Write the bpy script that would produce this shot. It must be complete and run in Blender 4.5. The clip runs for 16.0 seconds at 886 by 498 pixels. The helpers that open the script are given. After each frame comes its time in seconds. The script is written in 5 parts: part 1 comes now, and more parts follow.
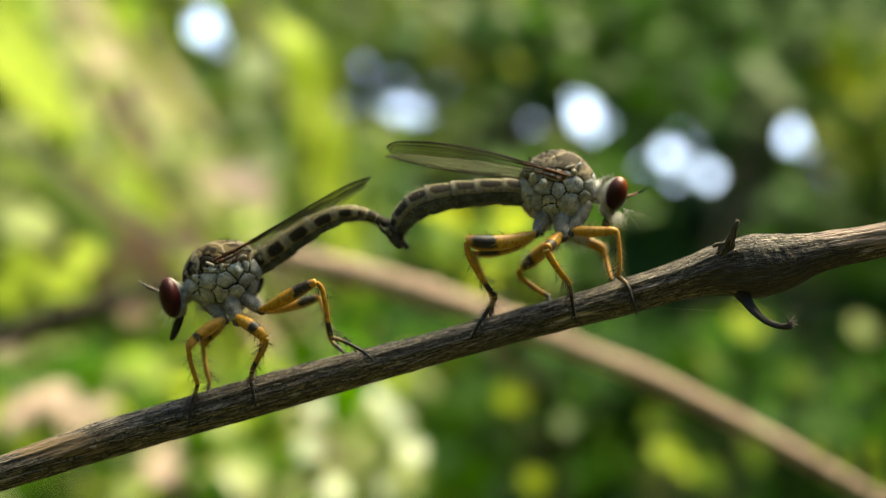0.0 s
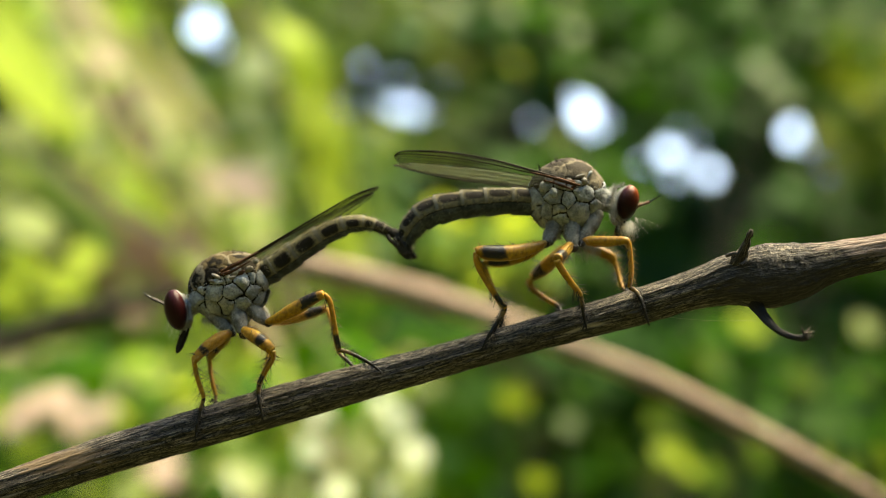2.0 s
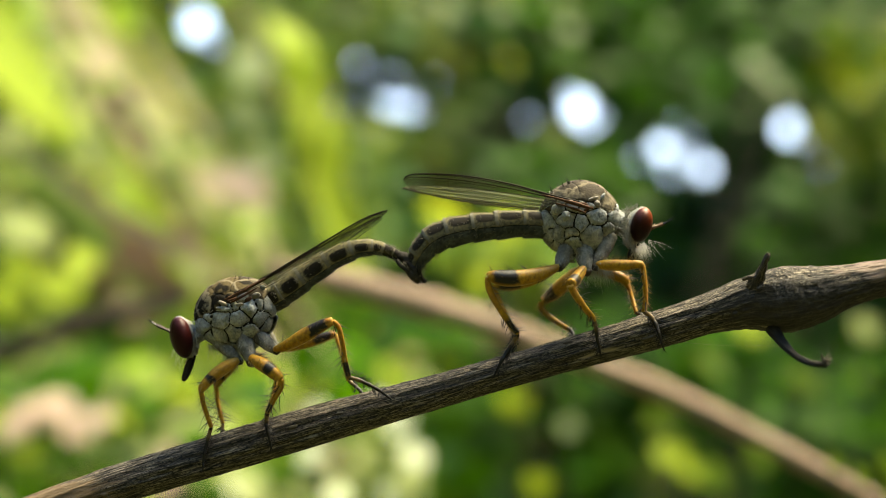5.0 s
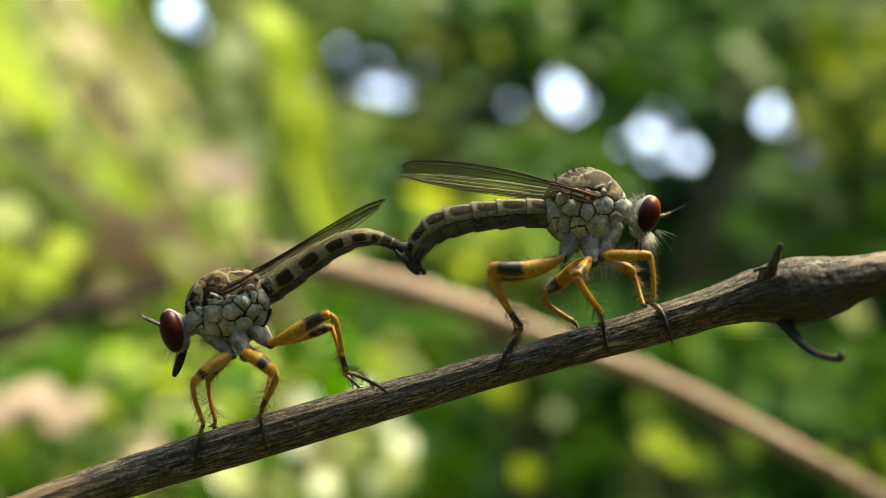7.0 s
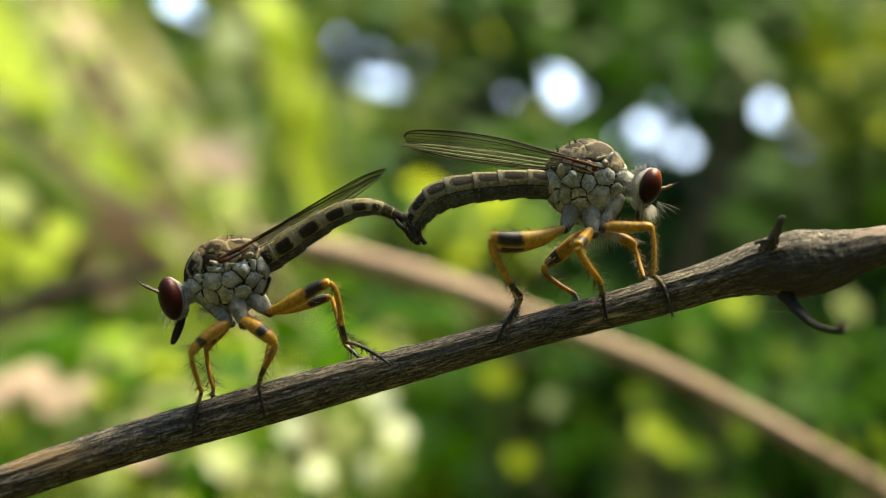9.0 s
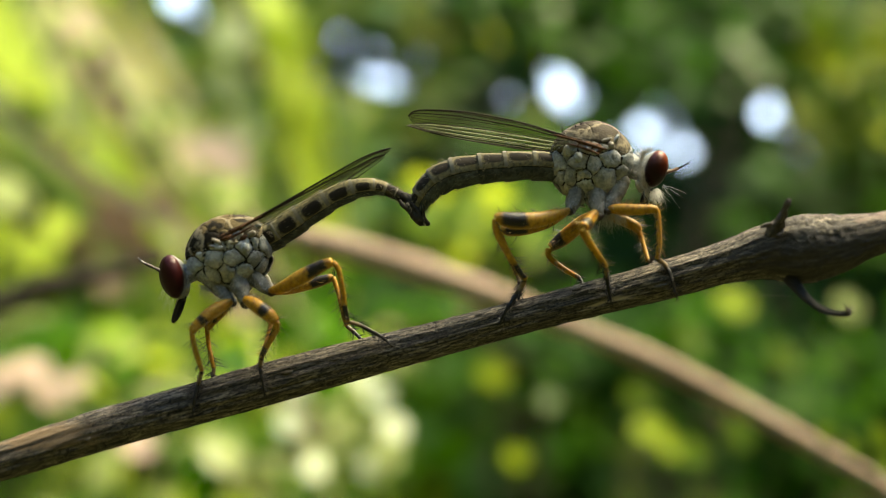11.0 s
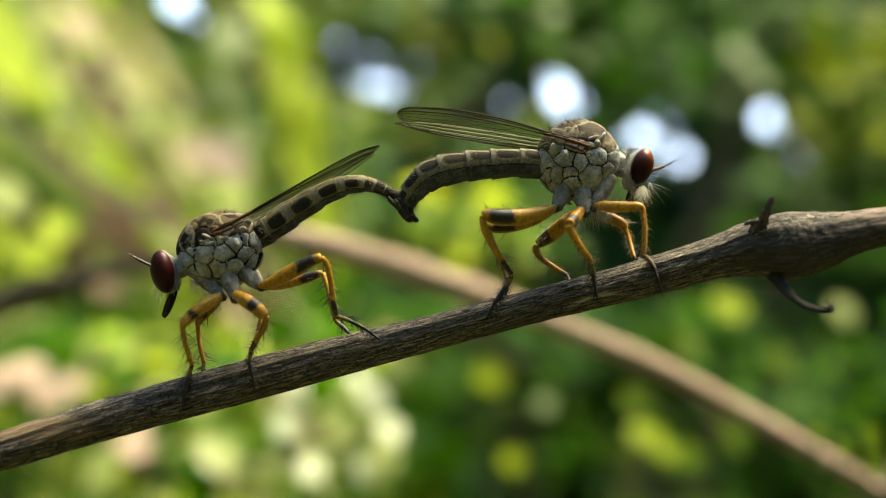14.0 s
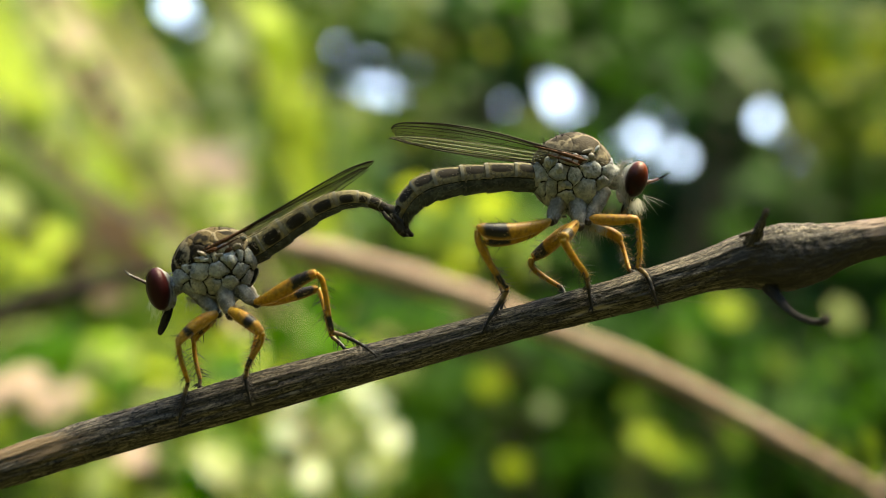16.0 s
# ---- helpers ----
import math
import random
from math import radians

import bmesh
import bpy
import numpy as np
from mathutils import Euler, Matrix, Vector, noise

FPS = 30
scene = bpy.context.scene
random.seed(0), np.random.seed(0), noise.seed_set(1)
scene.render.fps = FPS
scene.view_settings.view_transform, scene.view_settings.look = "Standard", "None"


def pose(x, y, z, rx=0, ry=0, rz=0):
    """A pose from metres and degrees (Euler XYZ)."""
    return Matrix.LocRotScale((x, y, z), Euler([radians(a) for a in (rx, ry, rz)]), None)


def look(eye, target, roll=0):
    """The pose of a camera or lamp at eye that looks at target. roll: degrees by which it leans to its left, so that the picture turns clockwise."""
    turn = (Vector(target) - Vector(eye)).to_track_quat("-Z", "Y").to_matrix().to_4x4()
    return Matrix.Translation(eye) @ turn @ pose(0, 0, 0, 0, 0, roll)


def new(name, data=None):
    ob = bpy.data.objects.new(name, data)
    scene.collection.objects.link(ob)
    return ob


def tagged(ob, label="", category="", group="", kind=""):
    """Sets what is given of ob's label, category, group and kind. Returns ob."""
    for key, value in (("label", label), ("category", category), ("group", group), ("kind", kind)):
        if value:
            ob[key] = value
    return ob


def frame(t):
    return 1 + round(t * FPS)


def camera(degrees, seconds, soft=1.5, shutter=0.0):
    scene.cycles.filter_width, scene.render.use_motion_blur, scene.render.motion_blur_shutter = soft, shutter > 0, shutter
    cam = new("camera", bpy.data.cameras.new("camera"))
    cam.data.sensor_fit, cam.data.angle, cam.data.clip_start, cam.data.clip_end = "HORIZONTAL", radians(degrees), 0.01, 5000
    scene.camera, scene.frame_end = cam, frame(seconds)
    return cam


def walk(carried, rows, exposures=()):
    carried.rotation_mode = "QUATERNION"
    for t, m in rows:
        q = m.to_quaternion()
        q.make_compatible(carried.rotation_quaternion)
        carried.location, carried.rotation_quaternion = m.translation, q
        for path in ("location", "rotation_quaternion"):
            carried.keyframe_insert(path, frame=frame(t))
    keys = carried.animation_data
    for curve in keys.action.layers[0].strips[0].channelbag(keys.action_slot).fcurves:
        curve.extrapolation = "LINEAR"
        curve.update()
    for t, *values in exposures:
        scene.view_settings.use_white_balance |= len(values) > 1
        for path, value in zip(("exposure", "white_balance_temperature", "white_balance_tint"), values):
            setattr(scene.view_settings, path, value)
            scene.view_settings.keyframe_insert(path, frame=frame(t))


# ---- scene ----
# ---------------------------------------------------------------- camera
cam = camera(42, 16.0, soft=0.45)
PATH = [
    (0, pose(-0.00000, -0.09118, 0.90000, 90.000, 0.000, 0.000)),
    (0.5, pose(-0.00028, -0.09091, 0.90044, 89.901, 0.098, 0.008)),
    (1, pose(-0.00044, -0.09079, 0.90013, 89.904, 0.126, 0.009)),
    (1.5, pose(-0.00062, -0.09006, 0.90076, 89.899, 0.224, 0.009)),
    (2, pose(-0.00067, -0.08993, 0.90093, 89.929, 0.239, 0.016)),
    (2.5, pose(-0.00090, -0.08971, 0.90101, 89.922, 0.320, 0.055)),
    (3, pose(-0.00085, -0.08984, 0.90127, 89.910, 0.286, 0.031)),
    (3.5, pose(-0.00048, -0.09026, 0.90189, 89.929, 0.377, 0.031)),
    (4, pose(-0.00064, -0.09030, 0.90230, 89.924, 0.517, -0.040)),
    (6.5, pose(-0.00332, -0.08461, 0.90386, 89.194, 0.614, -0.776)),
    (7, pose(-0.00308, -0.08512, 0.90342, 89.027, 0.623, -1.037)),
    (7.5, pose(-0.00316, -0.08524, 0.90327, 88.874, 0.562, -1.082)),
    (8, pose(-0.00324, -0.08528, 0.90250, 88.682, 0.451, -1.135)),
    (8.5, pose(-0.00324, -0.08480, 0.90194, 88.647, 0.226, -1.184)),
    (9, pose(-0.00344, -0.08488, 0.90175, 88.660, 0.072, -1.246)),
    (11.5, pose(-0.00384, -0.08424, 0.89989, 88.669, -0.732, -1.292)),
    (12, pose(-0.00382, -0.08453, 0.89962, 88.742, -0.848, -1.263)),
    (12.5, pose(-0.00406, -0.08441, 0.90000, 88.706, -0.771, -1.373)),
    (13, pose(-0.00296, -0.08573, 0.89987, 88.794, -0.603, -1.277)),
    (13.5, pose(-0.00298, -0.08577, 0.89968, 88.910, -0.709, -1.361)),
    (14, pose(-0.00305, -0.08531, 0.89969, 88.924, -0.736, -1.384)),
    (14.5, pose(-0.00286, -0.08528, 0.90003, 88.975, -0.647, -1.416)),
    (15, pose(-0.00235, -0.08567, 0.90031, 89.023, -0.398, -1.409)),
    (15.5, pose(-0.00239, -0.08570, 0.90053, 89.036, -0.251, -1.417)),
    (16, pose(-0.00274, -0.08531, 0.90055, 89.072, -0.207, -1.425)),
]
walk(cam, PATH, [(0.0, 3.09, 9000, -2), (16.0, 3.09, 9000, -2)])
cam.data.dof.use_dof = True
cam.data.dof.focus_distance = 0.0867
cam.data.dof.aperture_fstop = 14.6

# ---------------------------------------------------------------- light
SUN_ELEVATION, SUN_ROTATION = radians(62), radians(55)
world = bpy.data.worlds.new("world")
scene.world = world
world.use_nodes = True
wn = world.node_tree
sky = wn.nodes.new("ShaderNodeTexSky")
sky.sky_type = "NISHITA"
sky.sun_disc = False
sky.dust_density, sky.air_density, sky.ozone_density, sky.altitude = 0.7, 1.0, 8.0, 1800.0
sky.sun_elevation, sky.sun_rotation = SUN_ELEVATION, SUN_ROTATION
wn.nodes["Background"].inputs["Strength"].default_value = 0.15
wn.links.new(sky.outputs["Color"], wn.nodes["Background"].inputs["Color"])
sun = new("sun", bpy.data.lights.new("sun", "SUN"))
sun.data.energy, sun.data.angle, sun.data.color = 2.9, radians(34), (1.0, 0.94, 0.84)
SUN_WAY = Vector((math.sin(SUN_ROTATION) * math.cos(SUN_ELEVATION), math.cos(SUN_ROTATION) * math.cos(SUN_ELEVATION), math.sin(SUN_ELEVATION)))
sun.matrix_world = look(SUN_WAY * 20, (0, 0, 0))


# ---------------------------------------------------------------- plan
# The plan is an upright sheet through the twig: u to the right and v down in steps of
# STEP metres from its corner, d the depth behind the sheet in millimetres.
REACH, BASE = 0.0912, 0.9
STEP = REACH * math.tan(radians(21)) / 784


def at(u, v, d=0.0):
    k = STEP * (REACH + d / 1000) / REACH
    return Vector(((u - 784) * k, d / 1000, BASE + (441 - v) * k))


# ---------------------------------------------------------------- materials
class Nodes:
    """A material and short ways to its nodes."""

    def __init__(self, name, rough=0.6, **values):
        self.m = bpy.data.materials.new(name)
        self.m.use_nodes = True
        self.t = self.m.node_tree
        self.b = self.t.nodes["Principled BSDF"]
        self.b.inputs["Roughness"].default_value = rough
        self.b.inputs["Specular IOR Level"].default_value = 0.22
        for key, value in values.items():
            self.b.inputs[key.replace("_", " ")].default_value = value

    def node(self, kind, **values):
        n = self.t.nodes.new("ShaderNode" + kind)
        for key, value in values.items():
            self.feed(n.inputs[key.replace("_", " ")], value)
        return n

    def feed(self, socket, value):
        if isinstance(value, bpy.types.NodeSocket):
            self.t.links.new(value, socket)
        else:
            socket.default_value = value

    def coords(self, kind="Object", scale=(1, 1, 1), shift=(0, 0, 0)):
        c = self.node("TexCoord").outputs[kind]
        m = self.node("Mapping", Vector=c)
        m.inputs["Scale"].default_value = scale
        m.inputs["Location"].default_value = shift
        return m.outputs[0]

    def noise(self, vec, scale=1.0, detail=4.0, rough=0.55):
        return self.node("TexNoise", Vector=vec, Scale=scale, Detail=detail, Roughness=rough).outputs["Fac"]

    def ramp(self, fac, stops):
        n = self.node("ValToRGB", Fac=fac)
        el = n.color_ramp.elements
        while len(el) < len(stops):
            el.new(0.5)
        for e, (p, c) in zip(el, stops):
            e.position = p
            e.color = (*c, 1) if isinstance(c, tuple) else (c, c, c, 1)
        return n.outputs["Color"]

    def mix(self, fac, a, b, mode="MIX"):
        n = self.t.nodes.new("ShaderNodeMix")
        n.data_type, n.blend_type = "RGBA", mode
        for s, v in ((n.inputs[0], fac), (n.inputs[6], a), (n.inputs[7], b)):
            if isinstance(v, tuple) and len(v) == 3:
                v = (*v, 1)
            self.feed(s, v)
        return n.outputs[2]

    def math(self, op, a, b=0.0, c=0.0):
        n = self.t.nodes.new("ShaderNodeMath")
        n.operation = op
        for s, v in zip(n.inputs, (a, b, c)):
            self.feed(s, v)
        return n.outputs[0]

    def split(self, vec):
        return self.node("SeparateXYZ", Vector=vec).outputs

    def bump(self, height, strength=0.5, distance=0.0001):
        n = self.node("Bump", Height=height, Strength=strength, Distance=distance)
        self.t.links.new(n.outputs[0], self.b.inputs["Normal"])

    def color(self, c):
        self.feed(self.b.inputs["Base Color"], c if isinstance(c, bpy.types.NodeSocket) else (*c, 1))
        return self


def bark_material(name, dark, mid, light, scale=1.0, tint_patches=None):
    n = Nodes(name, 0.85)
    fibre = n.noise(n.coords("UV", (620 * scale, 7600 * scale, 1)), 1.0, 9, 0.78)
    broad = n.noise(n.coords("UV", (90 * scale, 700 * scale, 1)), 1.0, 4)
    spots = n.noise(n.coords("UV", (3600 * scale, 7000 * scale, 1), (3, 7, 0)), 1.0, 4)
    c = n.ramp(fibre, [(0.40, dark), (0.50, mid), (0.60, light)])
    c = n.mix(n.ramp(broad, [(0.46, 0.0), (0.62, 0.55)]), c, tuple(x * 0.5 for x in mid))
    c = n.mix(n.ramp(spots, [(0.52, 0.0), (0.62, 0.85)]), c, dark)
    bare = n.noise(n.coords("UV", (110 * scale, 520 * scale, 1), (5, 2, 0)), 1.0, 3)
    c = n.mix(n.ramp(bare, [(0.66, 0.0), (0.72, 0.8)]), c, tuple(min(0.6, x * 1.5) for x in light))
    for centre, reach, tint in tint_patches or ():
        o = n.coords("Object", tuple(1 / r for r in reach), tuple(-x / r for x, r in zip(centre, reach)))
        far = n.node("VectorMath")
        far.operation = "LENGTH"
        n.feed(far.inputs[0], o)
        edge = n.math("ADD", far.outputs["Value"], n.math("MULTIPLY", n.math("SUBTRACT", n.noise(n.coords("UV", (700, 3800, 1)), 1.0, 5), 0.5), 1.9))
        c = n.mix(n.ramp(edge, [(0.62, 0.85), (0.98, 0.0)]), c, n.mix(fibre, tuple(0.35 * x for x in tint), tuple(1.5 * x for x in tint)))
    n.color(c)
    h = n.math("ADD", fibre, n.math("MULTIPLY", spots, 0.5))
    n.bump(h, 1.0, 0.00028 / scale)
    return n.m


def leaf_material(name, a, b, glow, mix=0.5, rough=0.45):
    """A leaf: a skin with gloss over a sheet that lets light through."""
    n = Nodes(name, rough, Specular_IOR_Level=0.03)
    r = n.node("NewGeometry").outputs["Random Per Island"]
    v = n.noise(n.coords("Object"), 35.0, 3)
    broad = n.ramp(n.noise(n.coords("Object"), 6.5, 2), [(0.40, 0.0), (0.60, 1.0)])
    age = n.math("ADD", n.math("MULTIPLY", broad, 0.65), n.math("MULTIPLY", r, 0.35))
    c = n.mix(age, a, b)
    c = n.mix(n.ramp(v, [(0.35, 0.0), (0.7, 0.6)]), c, tuple(0.6 * x for x in a))
    n.color(c)
    t = n.node("BsdfTranslucent", Color=n.mix(age, tuple(0.6 * x for x in glow), glow))
    s = n.node("MixShader", Fac=mix)
    n.t.links.new(n.b.outputs[0], s.inputs[1])
    n.t.links.new(t.outputs[0], s.inputs[2])
    n.t.links.new(s.outputs[0], n.t.nodes["Material Output"].inputs["Surface"])
    return n.m


# Patches: peeled tan wood at left, dark over the knot, pinkish at the right.
BARK = bark_material("weathered_bark", (0.004, 0.0033, 0.0025), (0.058, 0.048, 0.036), (0.29, 0.24, 0.175), tint_patches=((at(70, 792, -3.6), (0.0060, 0.004, 0.0012), (0.15, 0.10, 0.054)), (at(1370, 486, -4.5), (0.0085, 0.005, 0.0030), (0.030, 0.026, 0.021)), (at(1540, 414, -5.0), (0.0056, 0.004, 0.0012), (0.21, 0.15, 0.115))))
SPUR = bark_material("dark_spur_bark", (0.004, 0.0035, 0.003), (0.016, 0.014, 0.011), (0.05, 0.044, 0.036))
CANE = bark_material("dry_cane", (0.27, 0.185, 0.125), (0.38, 0.265, 0.185), (0.46, 0.34, 0.25), 0.5)
MOSS_LEAF = leaf_material("moss_green_leaf", (0.055, 0.105, 0.008), (0.115, 0.165, 0.010), (0.13, 0.21, 0.008), 0.5)
DARK_CANE = bark_material("brown_cane", (0.018, 0.011, 0.008), (0.036, 0.025, 0.018), (0.07, 0.048, 0.035), 0.5)
YELLOW_LEAF = leaf_material("young_leaf", (0.25, 0.36, 0.03), (0.44, 0.53, 0.08), (0.48, 0.61, 0.05), 0.55)
LIME_LEAF = leaf_material("lime_leaf", (0.19, 0.235, 0.028), (0.28, 0.31, 0.045), (0.33, 0.39, 0.035), 0.5)
PALE_LEAF = leaf_material("pale_leaf", (0.27, 0.34, 0.10), (0.50, 0.53, 0.26), (0.48, 0.54, 0.20), 0.5)
BROWN_LEAF = leaf_material("withered_brown_leaf", (0.10, 0.065, 0.04), (0.19, 0.13, 0.085), (0.15, 0.10, 0.055), 0.4, 0.8)
GREEN_LEAF = leaf_material("green_leaf", (0.016, 0.060, 0.004), (0.046, 0.120, 0.006), (0.07, 0.21, 0.006), 0.4)
FRESH_LEAF = leaf_material("fresh_green_leaf", (0.075, 0.14, 0.025), (0.14, 0.21, 0.042), (0.18, 0.29, 0.035), 0.5)
# Haze is put into this pale, greyed leaf colour.
HAZE_LEAF = leaf_material("hazed_pale_leaf", (0.15, 0.21, 0.09), (0.24, 0.29, 0.15), (0.20, 0.26, 0.10), 0.5)
# Deep shade of the background is put into this near-black leaf colour.
DARK_LEAF = leaf_material("painted_shade_leaf", (0.006, 0.024, 0.003), (0.016, 0.052, 0.006), (0.016, 0.062, 0.005), 0.3, 0.7)
STRAW_LEAF = leaf_material("straw_leaf", (0.40, 0.355, 0.20), (0.56, 0.51, 0.33), (0.52, 0.475, 0.28), 0.5, 0.8)
# White highlights on the foliage are put into this near-white leaf colour.
WHITISH_LEAF = leaf_material("whitish_highlight_leaf", (0.60, 0.66, 0.42), (0.74, 0.77, 0.58), (0.66, 0.70, 0.46), 0.4, 0.35)
COOL_LEAF = leaf_material("cool_green_leaf", (0.035, 0.095, 0.022), (0.075, 0.155, 0.05), (0.06, 0.17, 0.03), 0.4)
# Glints on the foliage are put into this bright lime leaf colour.
GLINT_LEAF = leaf_material("glint_lime_leaf", (0.17, 0.235, 0.014), (0.25, 0.305, 0.022), (0.26, 0.35, 0.014), 0.4)
DRY_LEAF = leaf_material("dry_leaf", (0.42, 0.305, 0.23), (0.55, 0.42, 0.33), (0.40, 0.28, 0.19), 0.35, 0.8)


def soil_material():
    n = Nodes("leaf_litter", 0.95)
    v = n.noise(n.coords("Object"), 9.0, 6)
    w = n.noise(n.coords("Object"), 70.0, 4)
    n.color(n.mix(n.ramp(w, [(0.35, 0.0), (0.7, 0.8)]), n.ramp(v, [(0.3, (0.03, 0.03, 0.015)), (0.7, (0.075, 0.06, 0.04))]), (0.06, 0.09, 0.025)))
    n.bump(w, 0.8, 0.02)
    return n.m


SOIL = soil_material()


def woods_material(name, tones, other):
    n = Nodes(name, 0.9)
    a, b = n.noise(n.coords("Object"), 4.0, 4), n.noise(n.coords("Object"), 22.0, 5)
    c = n.ramp(a, list(zip((0.35, 0.55, 0.7), tones)))
    n.color(n.mix(n.ramp(b, [(0.4, 0.0), (0.7, 0.7)]), c, other))
    n.bump(b, 1.0, 0.05)
    return n.m


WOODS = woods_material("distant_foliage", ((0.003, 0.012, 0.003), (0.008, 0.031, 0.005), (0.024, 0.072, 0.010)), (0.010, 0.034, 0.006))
# Lighter copy of the woods colours, for unseen walls that throw fill light.
FILL_WALL = woods_material("fill_wall_green", ((0.03, 0.04, 0.012), (0.075, 0.09, 0.03), (0.13, 0.14, 0.05)), (0.10, 0.085, 0.04))


def dusted_material(name, light, dark, scale=5200.0, other=None):
    """Insect skin under fine pale dust, worn through in places; other: a second tint that plates lean to."""
    n = Nodes(name, 0.85, Specular_IOR_Level=0.07)
    o = n.coords("Object")
    if other:
        light = n.mix(n.node("ObjectInfo").outputs["Random"], light, other)
    big = n.noise(o, scale * 0.22, 3)
    fine = n.noise(o, scale, 5, 0.65)
    c = n.mix(n.ramp(big, [(0.38, 0.0), (0.62, 1.0)]), light, dark)
    c = n.mix(n.ramp(fine, [(0.46, 0.0), (0.66, 0.6)]), c, tuple(0.4 * x for x in dark))
    n.color(c)
    n.bump(fine, 0.5, 0.00007)
    return n.m


PLEURA = dusted_material("grey_dusted_skin", (0.26, 0.272, 0.262), (0.13, 0.134, 0.124), other=(0.285, 0.262, 0.205))
HIP_SKIN = dusted_material("grey_hip_skin", (0.185, 0.174, 0.148), (0.085, 0.080, 0.067))


def scutum_material(name, patch, deep, lines, size):
    """Back of the thorax: brown patches parted by crooked tan lines."""
    n = Nodes(name, 0.8, Specular_IOR_Level=0.06)
    o = n.coords("Object")
    wob = n.node("TexNoise", Vector=o, Scale=1800.0, Detail=3.0)
    shift = n.node("VectorMath")
    shift.operation = "MULTIPLY_ADD"
    n.feed(shift.inputs[0], wob.outputs["Color"])
    shift.inputs[1].default_value = (0.0008, 0.0008, 0.0008)
    n.feed(shift.inputs[2], o)
    cells = n.node("TexVoronoi", Vector=shift.outputs[0], Scale=size)
    cells.feature = "DISTANCE_TO_EDGE"
    fine = n.noise(o, 5200.0, 5, 0.65)
    big = n.noise(o, 760.0, 2)
    c = n.mix(n.ramp(big, [(0.45, 0.0), (0.53, 1.0)]), patch, deep)
    c = n.mix(n.ramp(fine, [(0.48, 0.0), (0.70, 0.4)]), c, tuple(0.5 * x for x in deep))
    line = n.ramp(cells.outputs["Distance"], [(0.015, 1.0), (0.07, 0.0)])
    n.color(n.mix(n.math("MULTIPLY", line, lines), c, (0.15, 0.122, 0.078)))
    n.bump(n.math("ADD", n.math("MULTIPLY", fine, 0.4), line), 0.25, 0.00005)
    return n.m


SCUTUM = scutum_material("tan_patched_back", (0.076, 0.063, 0.042), (0.034, 0.027, 0.018), 0.75, 400.0)
SCUTUM_DARK = scutum_material("brown_patched_back", (0.062, 0.045, 0.020), (0.008, 0.006, 0.003), 0.9, 400.0)
MEMBRANE = dusted_material("dark_membrane", (0.030, 0.026, 0.021), (0.012, 0.011, 0.009))
STERNITE = dusted_material("grey_belly_plate", (0.062, 0.069, 0.071), (0.030, 0.034, 0.035))
GENITAL = dusted_material("black_tail_skin", (0.030, 0.027, 0.022), (0.012, 0.010, 0.008))


def plain(name, c, rough=0.5, var=0.3, scale=3000.0, **values):
    n = Nodes(name, rough, **values)
    n.color(n.mix(n.noise(n.coords("Object"), scale, 4), c, tuple(x * (1 - var) for x in c)))
    return n.m


def tergite_material(name, where, half, long, pale=1.0):
    """Olive-tan back plate with a blackish mark on each flank; UV: along 0..1, round 0..1."""
    n = Nodes(name, 0.8, Specular_IOR_Level=0.06)
    u, v, _ = n.split(n.coords("UV"))
    o = n.coords("Object")
    fine = n.noise(o, 4200.0, 5, 0.6)
    wob = n.math("MULTIPLY", n.math("SUBTRACT", n.noise(o, 1500.0, 2), 0.5), 0.35)
    dx = n.math("DIVIDE", n.math("SUBTRACT", u, 0.47), long)
    dy = n.math("DIVIDE", n.math("SUBTRACT", n.math("ABSOLUTE", n.math("SUBTRACT", v, 0.5)), where), half)
    r = n.math("ADD", n.math("ADD", n.math("POWER", n.math("ABSOLUTE", dx), 3.4), n.math("POWER", n.math("ABSOLUTE", dy), 3.4)), wob)
    mark = n.ramp(r, [(0.42, 1.0), (1.0, 0.0)])
    c = n.mix(n.ramp(fine, [(0.42, 0.0), (0.6, 0.85)]), tuple(pale * x for x in (0.086, 0.073, 0.038)), tuple(pale * x for x in (0.036, 0.033, 0.022)))
    c = n.mix(n.ramp(u, [(0.86, 0.0), (0.93, 0.75)]), c, (0.16, 0.132, 0.084))
    # front margin darkened: the shade of the crease is put into the colour
    c = n.mix(n.ramp(u, [(0.0, 0.85), (0.09, 0.0)]), c, (0.018, 0.015, 0.010))
    c = n.mix(n.math("MULTIPLY", mark, 0.96), c, (0.012, 0.010, 0.008))
    n.color(c)
    n.bump(fine, 0.35, 0.00005)
    return n.m


TERGITE = tergite_material("marked_back_plate", 0.27, 0.125, 0.40, 1.35)
TAIL_RING = tergite_material("blackish_tail_ring", 0.22, 0.20, 0.36, 0.6)
RING_EDGE = plain("tan_ring_edge", (0.13, 0.118, 0.083), 0.8, 0.4, 5000.0)
TERGITE_BOLD = tergite_material("boldly_marked_back_plate", 0.37, 0.13, 0.34, 1.9)


